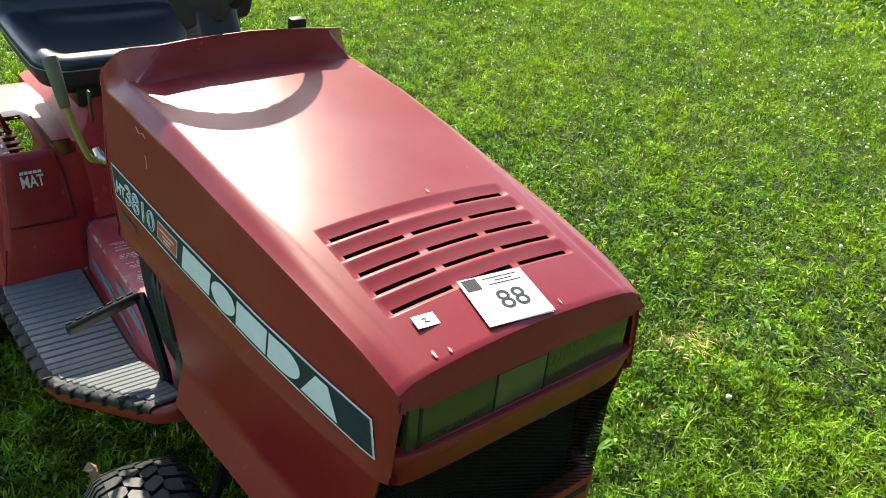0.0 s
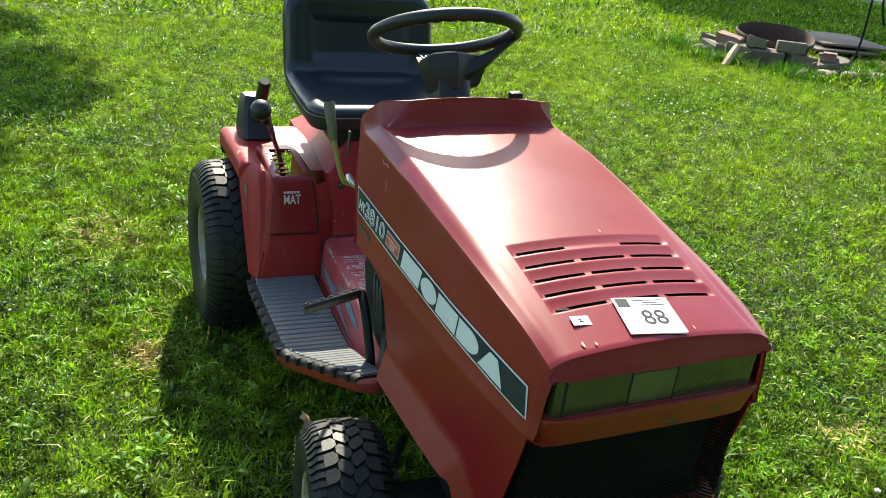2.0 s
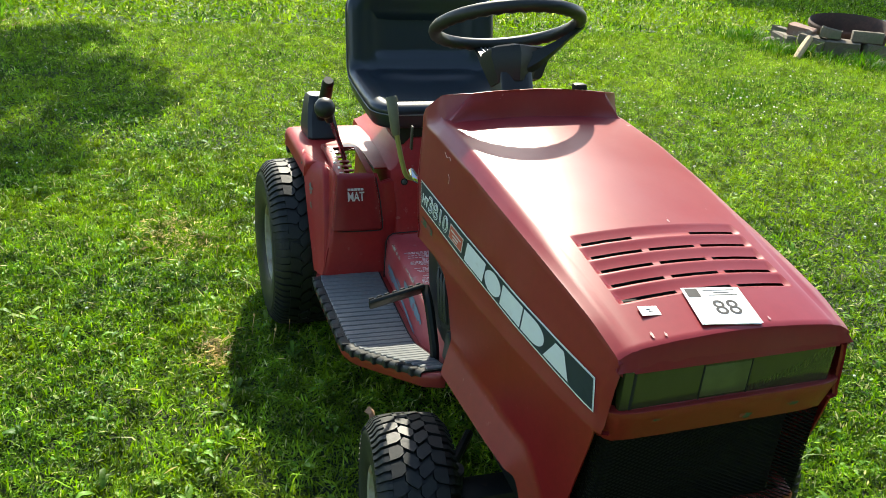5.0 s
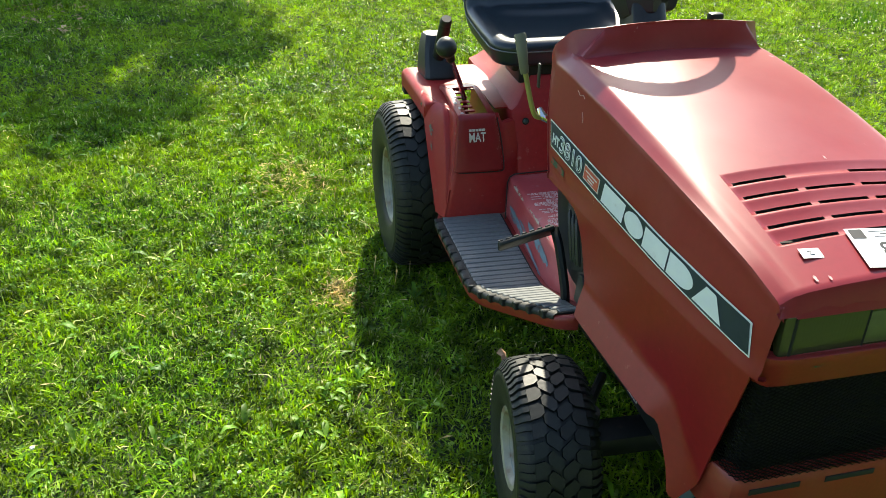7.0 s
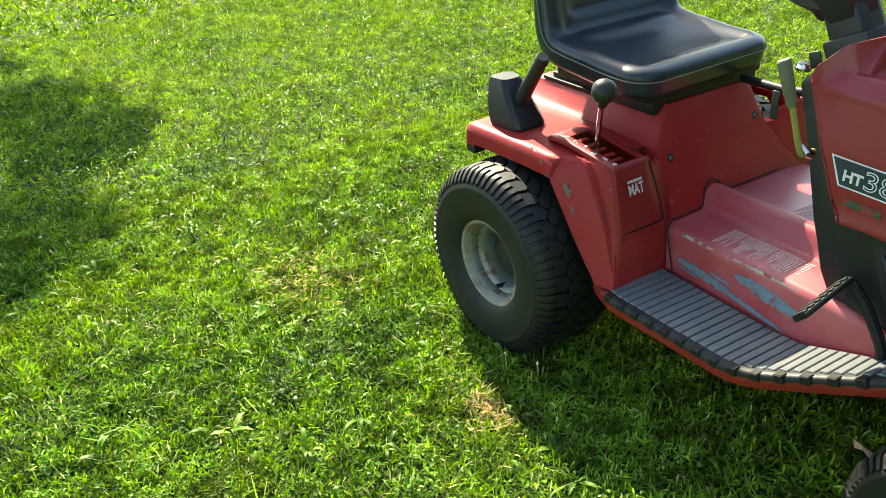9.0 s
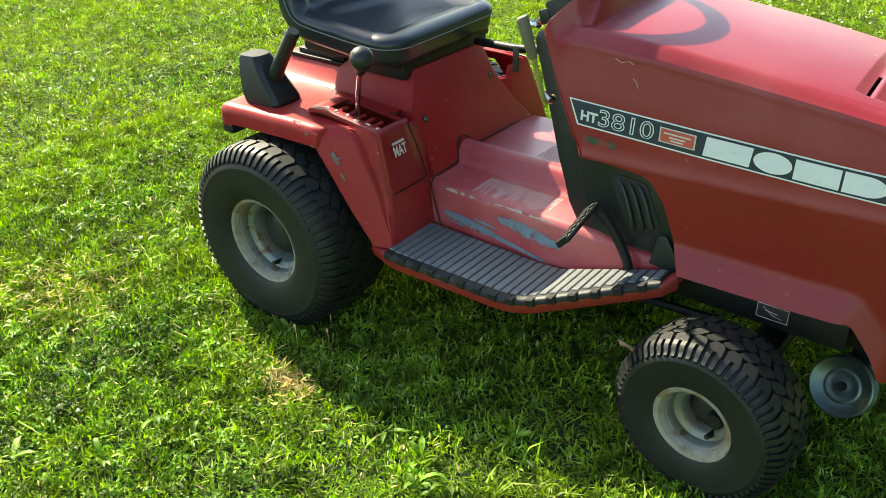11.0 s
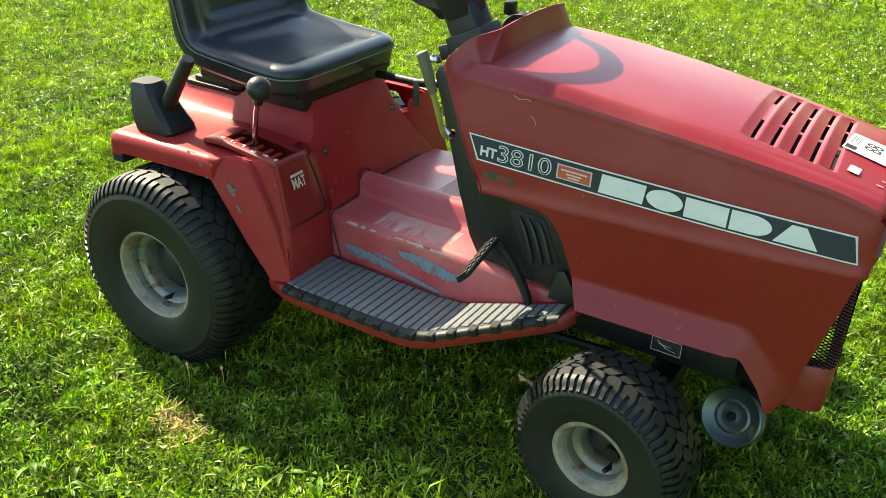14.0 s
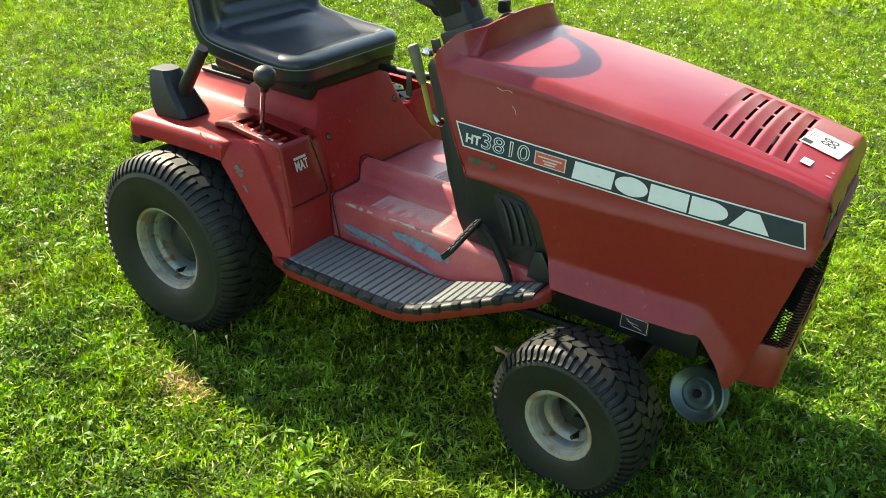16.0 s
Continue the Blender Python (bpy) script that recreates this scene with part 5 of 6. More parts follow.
    lathe(bm, [(rim_r + 0.002, H * 0.66), (rim_r + 0.012, z0 - 0.004), (rim_r + 0.013, z0), (rim_r + 0.009, z0 + 0.004), (rim_r + 0.003, z0 + 0.001), (rim_r - 0.004, z0 - 0.008), (rim_r - 0.009, z0 - 0.022), (rim_r - 0.010, z0 - 0.030), (rim_r - 0.020, z0 - 0.034), (rim_r - 0.024, z0 - 0.040), (rim_r - 0.028, z0 - 0.085), (rim_r * 0.60, z0 - 0.092), (rim_r * 0.50, z0 - 0.084), (rim_r * 0.30, z0 - 0.082), (0.0, z0 - 0.082)], 56, turn)
    lathe(bm, [(rim_r + 0.002, -H * 0.66), (rim_r + 0.013, -z0), (rim_r - 0.004, -z0 + 0.008), (rim_r - 0.030, -z0 + 0.05), (rim_r - 0.030, z0 - 0.066)], 40, turn)
    rim = part("rim", bm, RIM_METAL, w, "grey-white steel rim with rust specks", 40)
    bm = bmesh.new()
    lathe(bm, [(rim_r + 0.0135, z0 - 0.003), (rim_r + 0.0145, z0 + 0.002), (rim_r + 0.010, z0 + 0.0055), (rim_r + 0.002, z0 + 0.003), (rim_r - 0.003, z0 - 0.006), (rim_r - 0.0065, z0 - 0.014), (rim_r - 0.0055, z0 - 0.016), (rim_r + 0.004, z0 - 0.004)], 56, turn, True)
    part("rim_lip", bm, RIM_LIP, rim, "cream rim lip with rust", 40)
    bm = bmesh.new()
    lathe(bm, [(rim_r * 0.60, z0 - 0.088), (rim_r * 0.58, z0 - 0.060), (rim_r * 0.46, z0 - 0.050), (rim_r * 0.20, z0 - 0.043), (0.0, z0 - 0.043)], 20, turn)
    part("hub_cap", bm, BLACK, w, "black hub cap")
    bm = bmesh.new()
    va = radians(valve)
    p = [turn @ Vector((r * math.cos(va), r * math.sin(va), z)) for r, z in ((rim_r - 0.018, z0 - 0.056), (rim_r - 0.021, z0 - 0.034), (rim_r - 0.025, z0 - 0.018))]
    tube(bm, p, [0.0065, 0.0055, 0.0045], 10)
    part("valve_stem", bm, RUBBER, w)
    return w


front = make_wheel("front_wheel", 0.161, 0.138, 0.0625, 4, 32, -56, "front wheel with worn turf tyre")
rear = make_wheel("rear_wheel", 0.230, 0.216, 0.096, 5, 36, -92, "rear wheel with wide turf tyre")
STEER = Matrix.Rotation(radians(-7), 4, "Z")
front.matrix_basis = AXIS @ Matrix.Translation((1.008, -0.338, 0.158)) @ STEER
rear.matrix_basis = AXIS @ Matrix.Translation((-0.020, -0.336, 0.216))
copy_thing(front, AXIS @ Matrix.Translation((1.008, 0.338, 0.158)) @ STEER @ Matrix.Rotation(math.pi, 4, "Z"))
copy_thing(rear, AXIS @ Matrix.Translation((-0.020, 0.336, 0.216)) @ Matrix.Rotation(math.pi, 4, "Z"))

# paper lot tag and small sticker on the hood
def on_top(x, y, lift, turn=0.0):
    d = 0.02
    back = Vector((-2 * d, 0, hood_top(x - d, y) - hood_top(x + d, y))).normalized()
    right = Vector((0, 1, 0))
    n = right.cross(back)
    m = Matrix((right, back, n)).transposed().to_4x4() @ Matrix.Rotation(radians(turn), 4, "Z")
    m.translation = Vector((x, y, hood_top(x, y) + lift))
    return m


for k, (dx, dy, tn, lf) in enumerate(((0.0, -0.002, -5.5, 0.0012), (0.0, 0.0, -4, 0.0019))):
    bm = bmesh.new()
    box(bm, (-0.0435, -0.037, 0.0), (0.0435, 0.037, 0.0005), 0.0)
    tag = part("lot_tag", bm, PAPER, tractor, "white paper lot tag with black number", 0, AXIS @ on_top(1.282 + dx, -0.006 + dy, lf, tn - 2.4))
TAG = Matrix.Translation((0, 0, 0.0009))
text_mesh("tag_number", "88", 0.040, INK, tag, TAG @ Matrix.Translation((0.006, -0.006, -0.0003)))
for y, w, x in ((0.031, 0.024, 0.010), (0.026, 0.012, 0.012), (0.021, 0.022, 0.012)):
    bm = bmesh.new()
    box(bm, (x - w, y - 0.0007, 0.0006), (x + w, y + 0.0007, 0.0008))
    part("text_bar", bm, INK, tag, smooth=0)
bm = bmesh.new()
box(bm, (-0.041, 0.017, 0.0006), (-0.022, 0.035, 0.0008))
part("logo_patch", bm, INK, tag, smooth=0)
bm = bmesh.new()
box(bm, (-0.014, -0.009, 0.0), (0.014, 0.009, 0.0006))
small = part("small_sticker", bm, PAPER, tractor, "small white paper sticker", 0, AXIS @ on_top(1.270, -0.111, 0.0010, -5))
bm = bmesh.new()
tube(bm, [(-0.004, 0.003, 0.0009), (0.001, 0.002, 0.0009), (-0.002, -0.002, 0.0009), (0.004, -0.003, 0.0009)], 0.0005, 5)
part("pen_mark", bm, INK, small)

SCRATCH = material("pale_scratch", (0.46, 0.30, 0.28), 0.6, vary=0.2)
for pts in (((0.722, 0.0), (0.735, 0.3), (0.748, 0.0), (0.756, 0.2)), ((0.760, 1.6), (0.768, 2.0), (0.771, 2.5))):
    bm = bmesh.new()
    tube(bm, [(x, -hood_side(x, lerp(x, BEVEL_Z) - 0.012 - 0.016 * d) - 0.0004, lerp(x, BEVEL_Z) - 0.012 - 0.016 * d) for x, d in pts], 0.0006, 5)
    part("scratch", bm, SCRATCH, hood, smooth=0)
for x, y, r, sd in ((1.311, -0.130, 0.004, 5), (1.314, -0.112, 0.003, 6), (1.312, 0.05, 0.003, 7), (1.084, 0.03, 0.003, 8)):
    patch("paint_chip", (x, y, hood_top(x, y)), (0, 1, 0), (-0.93, 0, 0.25), r * 0.6, r * 1.6, SCRATCH, hood, sd, 0.0016)
for y, z, ru, rv, sd in ((0.025, 0.524, 0.014, 0.005, 11), (0.105, 0.532, 0.013, 0.004, 12), (-0.12, 0.540, 0.010, 0.002, 14)):
    patch("paint_scrape", (1.3400, y, z), (0, 1, 0), (0, 0, 1), ru, rv, GREEN_DECAL, nose_bar, sd, 0.0012)

# ---- ground ----
ground = new("ground")
bm = bmesh.new()
bmesh.ops.create_grid(bm, x_segments=60, y_segments=60, size=60.0)
ground = part("ground", bm, SOIL, None, "mown lawn on dark soil", 0)
tagged(ground, "", "lawn", "", "structure")


def blades(name, spots, height, width, lean, mat, label, seed, segs=2):
    """Grass: tapered, bent blades; spots an array of x, y."""
    r = np.random.default_rng(seed)
    n = len(spots)
    x, y = spots[:, 0], spots[:, 1]
    tufts = np.sin(x * 61 + 3 * np.sin(y * 37)) * np.sin(y * 53 + 3 * np.sin(x * 29)) + 0.7 * np.sin(x * 17 + y * 11 + 2 * np.sin(y * 7))
    h = height * r.uniform(0.45, 1.25, n) * (1.0 + 0.33 * np.clip(tufts, -1.4, 1.5))
    w = width * r.uniform(0.6, 1.3, n)
    a = r.uniform(0, 2 * np.pi, n)
    b = r.uniform(0, 2 * np.pi, n)
    l = lean * r.uniform(0.2, 1.4, n)
    side = np.stack([np.cos(a), np.sin(a), np.zeros(n)], 1) * w[:, None] / 2
    way = np.stack([np.cos(b), np.sin(b)], 1)
    base = np.concatenate([spots, np.full((n, 1), -0.004)], 1)
    mid = base + np.concatenate([way * (l * h * 0.35)[:, None], (h * 0.62)[:, None]], 1)
    tip = base + np.concatenate([way * (l * h)[:, None], (h * (1.0 - 0.25 * l))[:, None]], 1)
    if segs == 2:
        v = np.stack([base - side, base + side, mid - side * 0.8, mid + side * 0.8, tip], 1).reshape(-1, 3)
        k = np.arange(n)[:, None] * 5
        loops = np.concatenate([k + [0, 1, 3, 2], k + [2, 3, 4]], 1).reshape(-1)
        starts = (np.arange(n)[:, None] * 7 + [0, 4]).reshape(-1)
    else:
        v = np.stack([base - side, base + side, tip], 1).reshape(-1, 3)
        loops = np.arange(3 * n)
        starts = np.arange(n) * 3
    me = bpy.data.meshes.new(name)
    me.vertices.add(len(v))
    me.vertices.foreach_set("co", v.astype(np.float32).ravel())
    me.loops.add(len(loops))
    me.loops.foreach_set("vertex_index", loops.astype(np.int32))
    me.polygons.add(len(starts))
    me.polygons.foreach_set("loop_start", starts.astype(np.int32))
    me.update(calc_edges=True)
    me.materials.append(mat)
    return tagged(new(name, me), label, "grass", "", "stuff")


def scatter(x0, x1, y0, y1, per_m2, seed, keep=None):
    r = np.random.default_rng(seed)
    n = int((x1 - x0) * (y1 - y0) * per_m2)
    p = np.stack([r.uniform(x0, x1, n), r.uniform(y0, y1, n)], 1)
    return p if keep is None else p[keep(p)]


def clumpy(p, seed):
    """Thins a scatter where the turf is sparse."""
    f = np.sin(p[:, 0] * 9 + seed) * np.sin(p[:, 1] * 8.3 + 2 * seed) + np.sin(p[:, 0] * 23 + p[:, 1] * 17) * 0.6
    return np.random.default_rng(seed + 900).uniform(0, 1, len(p)) < 0.80 + 0.20 * np.clip(f, -1, 1)


NEAR = (-1.45, 1.65, -1.85, 1.1)
MID = (-4.6, 1.9, -2.8, 4.7)
inside = lambda p, z: (p[:, 0] > z[0]) & (p[:, 0] < z[1]) & (p[:, 1] > z[2]) & (p[:, 1] < z[3])  # noqa: E731


def sprigs(name, spots, length, aspect, rise, mat, label, seed, kind="grass", z_top=0.016):
    """Short cut blades and small leaflets lying every way: folded lozenges."""
    r = np.random.default_rng(seed)
    n = len(spots)
    a = r.uniform(0, 2 * np.pi, n)
    L = length * r.uniform(0.45, 1.3, n)
    W = L * aspect * r.uniform(0.7, 1.3, n) / 2
    e = rise * r.uniform(-0.25, 1.5, n)
    hill = np.sin(spots[:, 0] * 33 + 2 * np.sin(spots[:, 1] * 21)) * np.sin(spots[:, 1] * 29 + 2 * np.sin(spots[:, 0] * 19))
    d = np.stack([np.cos(a) * np.cos(e), np.sin(a) * np.cos(e), np.sin(e)], 1)
    s = np.stack([-np.sin(a), np.cos(a), r.uniform(-0.7, 0.7, n)], 1) * W[:, None]
    c = np.concatenate([spots, (r.uniform(0.0, z_top, n) * (1 + 0.5 * hill))[:, None]], 1)
    up = np.zeros((n, 3))
    up[:, 2] = W * r.uniform(0.1, 0.9, n)
    f = r.uniform(0.3, 0.6, n)[:, None]
    v = np.stack([c, c + d * L[:, None] * f - s + up, c + d * L[:, None] - [0, 0, 1] * (L * 0.12)[:, None], c + d * L[:, None] * f + s + up], 1).reshape(-1, 3)
    k = np.arange(n)[:, None] * 4
    loops = np.concatenate([k + [0, 2, 1], k + [0, 3, 2]], 1).reshape(-1)
    me = bpy.data.meshes.new(name)
    me.vertices.add(len(v))
    me.vertices.foreach_set("co", v.astype(np.float32).ravel())
    me.loops.add(len(loops))
    me.loops.foreach_set("vertex_index", loops.astype(np.int32))
    me.polygons.add(2 * n)
    me.polygons.foreach_set("loop_start", (np.arange(2 * n) * 3).astype(np.int32))
    me.update(calc_edges=True)
    me.materials.append(mat)
    return tagged(new(name, me), label, kind, "", "stuff")


near = scatter(*NEAR, 52000, 1, lambda p: clumpy(p, 1))
sprigs("lawn_near", near, 0.0235, 0.155, 0.95, GRASS, "short mown green lawn grass", 11, "grass", 0.021)
blades("lawn_blades", scatter(*NEAR, 1500, 4, lambda p: clumpy(p, 3)), 0.046, 0.0046, 1.35, GRASS, "single longer grass blades in the lawn", 14)
mid = scatter(*MID, 15500, 2, lambda p: clumpy(p, 2) & ~inside(p, NEAR))
sprigs("lawn_middle", mid, 0.030, 0.17, 0.9, GRASS, "short sunlit lawn grass", 12, "grass", 0.025)
far = scatter(-12, 3.2, -4, 12, 1350, 3, lambda p: ~inside(p, MID))
sprigs("lawn_far", far, 0.072, 0.20, 0.85, GRASS, "lawn grass reaching far off", 13, "grass", 0.028)
rest = scatter(-12, 7, -9, 12, 520, 15, lambda p: ~inside(p, (-12, 3.2, -4, 12)))
sprigs("lawn_around", rest, 0.10, 0.20, 0.85, GRASS, "mown lawn grass all around", 16, "grass", 0.03)
lush = np.random.default_rng(51).normal((-2.45, 2.88), (0.17, 0.22), (1500, 2))
blades("lush_grass", lush, 0.055, 0.006, 1.0, TUFT, "darker taller patch of grass in the lawn", 52)


def leaf_rosettes(name, centres, count, size, aspect, lift, mat, label, seed):
    """Low broad leaves round each centre: folded ovals of eight faces."""
    r = np.random.default_rng(seed)
    c = np.repeat(centres, count, 0)
    n = len(c)
    a = r.uniform(0, 2 * np.pi, n)
    L = size * r.uniform(0.5, 1.2, n)
    W = L * aspect * r.uniform(0.8, 1.2, n)
    up = lift * r.uniform(0.3, 1.3, n)
    d = np.stack([np.cos(a), np.sin(a)], 1)
    s = np.stack([-np.sin(a), np.cos(a)], 1)
    z0 = r.uniform(0.004, 0.022, n)
    pts = []
    for f, w, h in ((0.08, 0.12, 0.0), (0.40, 0.46, 0.7), (0.72, 0.42, 1.0), (1.0, 0.04, 0.72)):
        for k, dz in ((-1, 0.12), (0, 0.0), (1, 0.12)):
            xy = c + d * (L * f)[:, None] + s * (W * w * k)[:, None]
            pts.append(np.concatenate([xy, (z0 + up * L * h + dz * W * w * 2)[:, None]], 1))
    v = np.stack(pts, 1).reshape(-1, 3)
    k = np.arange(n)[:, None] * 12
    quads = [[i * 3 + j, i * 3 + j + 1, i * 3 + j + 4, i * 3 + j + 3] for i in range(3) for j in range(2)]
    loops = np.concatenate([k + q for q in quads], 1).reshape(-1)
    me = bpy.data.meshes.new(name)
    me.vertices.add(len(v))
    me.vertices.foreach_set("co", v.astype(np.float32).ravel())
    me.loops.add(len(loops))
    me.loops.foreach_set("vertex_index", loops.astype(np.int32))
    me.polygons.add(len(loops) // 4)
    me.polygons.foreach_set("loop_start", (np.arange(len(loops) // 4) * 4).astype(np.int32))
    me.update(calc_edges=True)
    me.shade_smooth()
    me.materials.append(mat)
    return tagged(new(name, me), label, "weeds", "", "stuff")


clover = scatter(-2.9, 1.9, -2.4, 2.6, 5800, 5)
rc = np.random.default_rng(77)
edge = np.minimum.reduce([clover[:, 0] + 2.9, clover[:, 1] + 2.4, 2.6 - clover[:, 1]])
patchy = np.sin(clover[:, 0] * 5.1 + 2 * np.sin(clover[:, 1] * 3.7)) * np.sin(clover[:, 1] * 4.3 + 1.0) + 0.4 * np.sin(clover[:, 0] * 13 + clover[:, 1] * 11)
clover = clover[rc.uniform(0, 1, len(clover)) < np.clip(edge / 1.2, 0, 1) * np.clip(0.50 + 0.5 * patchy, 0.12, 1)]
trio = np.repeat(clover, 3, 0) + rc.normal(0, 0.0035, (3 * len(clover), 2))
sprigs("clover_leaves", trio, 0.0105, 0.85, 0.35, WEED, "small round clover leaves in the lawn", 21, "weeds", 0.024)
broad = scatter(-2.5, 1.6, -2.2, 1.5, 30, 6)
leaf_rosettes("broadleaf_weeds", broad, 5, 0.046, 0.24, 0.42, WEED, "broadleaf weeds growing flat in the lawn", 22)
weeds = np.array([(0.712, -0.497), (0.40, -0.60), (0.33, -0.70), (0.05, -0.70), (0.62, -0.66), (0.78, -0.72)])
leaf_rosettes("plantain_rosettes", weeds, 6, 0.040, 0.30, 0.20, WEED, "plantain and dandelion rosettes in the lawn", 23)
worn = np.concatenate([scatter(-1.45, 1.65, -1.85, 1.1, 140, 65), np.random.default_rng(61).normal((0.235, -0.645), (0.040, 0.028), (420, 2)), np.random.default_rng(62).normal((-0.55, -0.75), (0.10, 0.07), (700, 2)), np.random.default_rng(63).normal((0.92, 1.0), (0.05, 0.06), (300, 2))])
sprigs("dry_grass", worn, 0.030, 0.10, 0.5, STRAW, "dry straw-brown patch in the lawn", 64, "grass", 0.03)
for x, y, h in ((0.163, -0.454, 0.11), (0.150, -0.55, 0.07), (0.20, -0.50, 0.05), (-0.35, -0.62, 0.05)):
    bm = bmesh.new()
    tube(bm, curve_points([(x, y, 0), (x + 0.004, y + 0.003, h * 0.6), (x - 0.004, y + 0.008, h)], 3), 0.0010, 5)
    bmesh.ops.create_icosphere(bm, subdivisions=1, radius=0.0045, matrix=Matrix.Translation((x - 0.004, y + 0.008, h + 0.003)) @ Matrix.Diagonal((0.7, 0.7, 1.3, 1)))
    tagged(part("plantain_stalk", bm, STRAW, None, "thin pale seed stalk standing in the grass"), "", "weed", "seed stalks in the lawn")

# clover blossoms: small pale tufts
r = np.random.default_rng(8)
spots = np.concatenate([np.random.default_rng(71).normal((-2.05, 2.68), (0.22, 0.16), (34, 2)), np.random.default_rng(72).normal((-0.7, 3.7), (0.5, 0.4), (60, 2)), scatter(-0.6, 1.2, 2.6, 3.8, 40, 73), scatter(-3.5, 1.8, 1.5, 5.5, 12, 7), scatter(-1.5, 1.5, -1.5, 1.2, 3, 9), scatter(-5, -1.5, -1.5, 3.5, 3, 10)])
bm = bmesh.new()
for x, y in spots:
    m = Matrix.Translation((x, y, r.uniform(0.025, 0.045))) @ Matrix.Diagonal((1, 1, 0.8, 1))
    bmesh.ops.create_icosphere(bm, subdivisions=1, radius=r.uniform(0.004, 0.0085), matrix=m)
tagged(part("clover_blossoms", bm, PETAL, None, "white clover blossoms in the lawn"), "", "flowers", "", "stuff")

# ---- fire pit with blocks, boards and a leaning rod ----
PIT = Vector((-4.14, 5.12, 0.0))
ring = thing("fire_ring", "rusty steel fire ring sunk among loose blocks", "fire pit", PIT)
bm = bmesh.new()
TILT_RING = Matrix.Translation((0, 0, -0.020)) @ Matrix.Rotation(radians(7), 4, (0.7, 0.7, 0))
lathe(bm, [(0.310, 0.0), (0.318, 0.14), (0.330, 0.19), (0.352, 0.215), (0.355, 0.245), (0.345, 0.262), (0.335, 0.245), (0.322, 0.19), (0.308, 0.14), (0.300, 0.0)], 48, TILT_RING, True)
for v in bm.verts:
    a = math.atan2(v.co.y, v.co.x)
    v.co.z -= 0.05 * max(0, v.co.z - 0.10) / 0.17 * max(0, math.cos(a - 0.25)) ** 6
    v.co.x += 0.012 * math.sin(3 * a)
part("ring_wall", bm, RUST, ring)
bm = bmesh.new()
lathe(bm, [(0.0, 0.03), (0.33, 0.03), (0.33, 0.0), (0.0, 0.0)], 32)
part("ash_bed", bm, DARK, ring)
rb = random.Random(3)


def block(x, y, z, turn, size, mat, label, hollow=False):
    ob = thing("concrete_block" if mat is BLOCK else "brick", label, "block" if mat is BLOCK else "brick", (x, y, z), "blocks round the fire pit")
    ob.rotation_euler = (radians(rb.uniform(-8, 8)), radians(rb.uniform(-9, 9)), radians(turn + rb.uniform(-9, 9)))
    bm = bmesh.new()
    a, b, c = size
    if hollow:
        for lo, hi in (((-a, -b, 0), (a, -b * 0.5, c)), ((-a, b * 0.5, 0), (a, b, c)), ((-a, -b * 0.52, 0), (-a * 0.6, b * 0.52, c)), ((a * 0.6, -b * 0.52, 0), (a, b * 0.52, c))):
            box(bm, lo, hi, 0.006)
    else:
        box(bm, (-a, -b, 0), (a, b, c), 0.010)
        for v in bm.verts:
            v.co += Vector((rb.uniform(-1, 1), rb.uniform(-1, 1), rb.uniform(-1, 1))) * 0.009
    part("body", bm, mat, ob)
    return ob


MOSSY, STACKED = "grey mossy concrete block lying on grass", "weathered concrete block stacked on others"
for deg, r, z, turn, size, kind in ((-92, 0.64, -0.01, -8, (0.15, 0.08, 0.12), BLOCK), (-68, 0.60, -0.01, 6, (0.12, 0.085, 0.16), BLOCK), (-44, 0.58, -0.01, -5, (0.14, 0.085, 0.16), BLOCK), (-18, 0.58, -0.01, 9, (0.13, 0.085, 0.15), BLOCK), (8, 0.62, -0.02, -12, (0.15, 0.09, 0.13), BLOCK), (36, 0.60, -0.01, 5, (0.15, 0.085, 0.11), BLOCK),
                              (-84, 0.57, 0.120, 24, (0.11, 0.06, 0.085), BRICK), (-56, 0.60, 0.150, 7, (0.085, 0.065, 0.085), BLOCK), (-27, 0.57, 0.150, -3, (0.120, 0.075, 0.09), BLOCK), (12, 0.60, 0.105, 30, (0.10, 0.06, 0.07), BRICK), (60, 0.58, -0.01, 15, (0.15, 0.08, 0.11), BLOCK), (-150, 0.60, -0.01, 0, (0.15, 0.08, 0.11), BLOCK)):
    a = radians(deg)
    block(PIT.x + r * math.cos(a), PIT.y + r * math.sin(a), z, deg + 90 + turn, size, kind, ("weathered brick stacked on blocks" if kind is BRICK else STACKED) if z > 0.05 else MOSSY, deg == -27)
rs = random.Random(8)
for deg, r in ((-100, 0.74), (-8, 0.86), (4, 0.92), (20, 0.84), (30, 0.98)):
    bm = bmesh.new()
    bmesh.ops.create_icosphere(bm, subdivisions=2, radius=0.07 * rs.uniform(0.7, 1.1))
    for v in bm.verts:
        v.co = Vector((v.co.x * 1.35, v.co.y, v.co.z * 0.7)) * (1 + 0.18 * math.sin(v.co.x * 60 + deg) * math.cos(v.co.y * 50))
    a = radians(deg)
    tagged(part("loose_stone", bm, ROCK, None, "pale rough stone lying in tall grass", 40, pose(PIT.x + r * math.cos(a), PIT.y + r * math.sin(a), 0.035, rs.uniform(-10, 10), 0, rs.uniform(0, 180))), "", "stone", "stones round the fire pit")
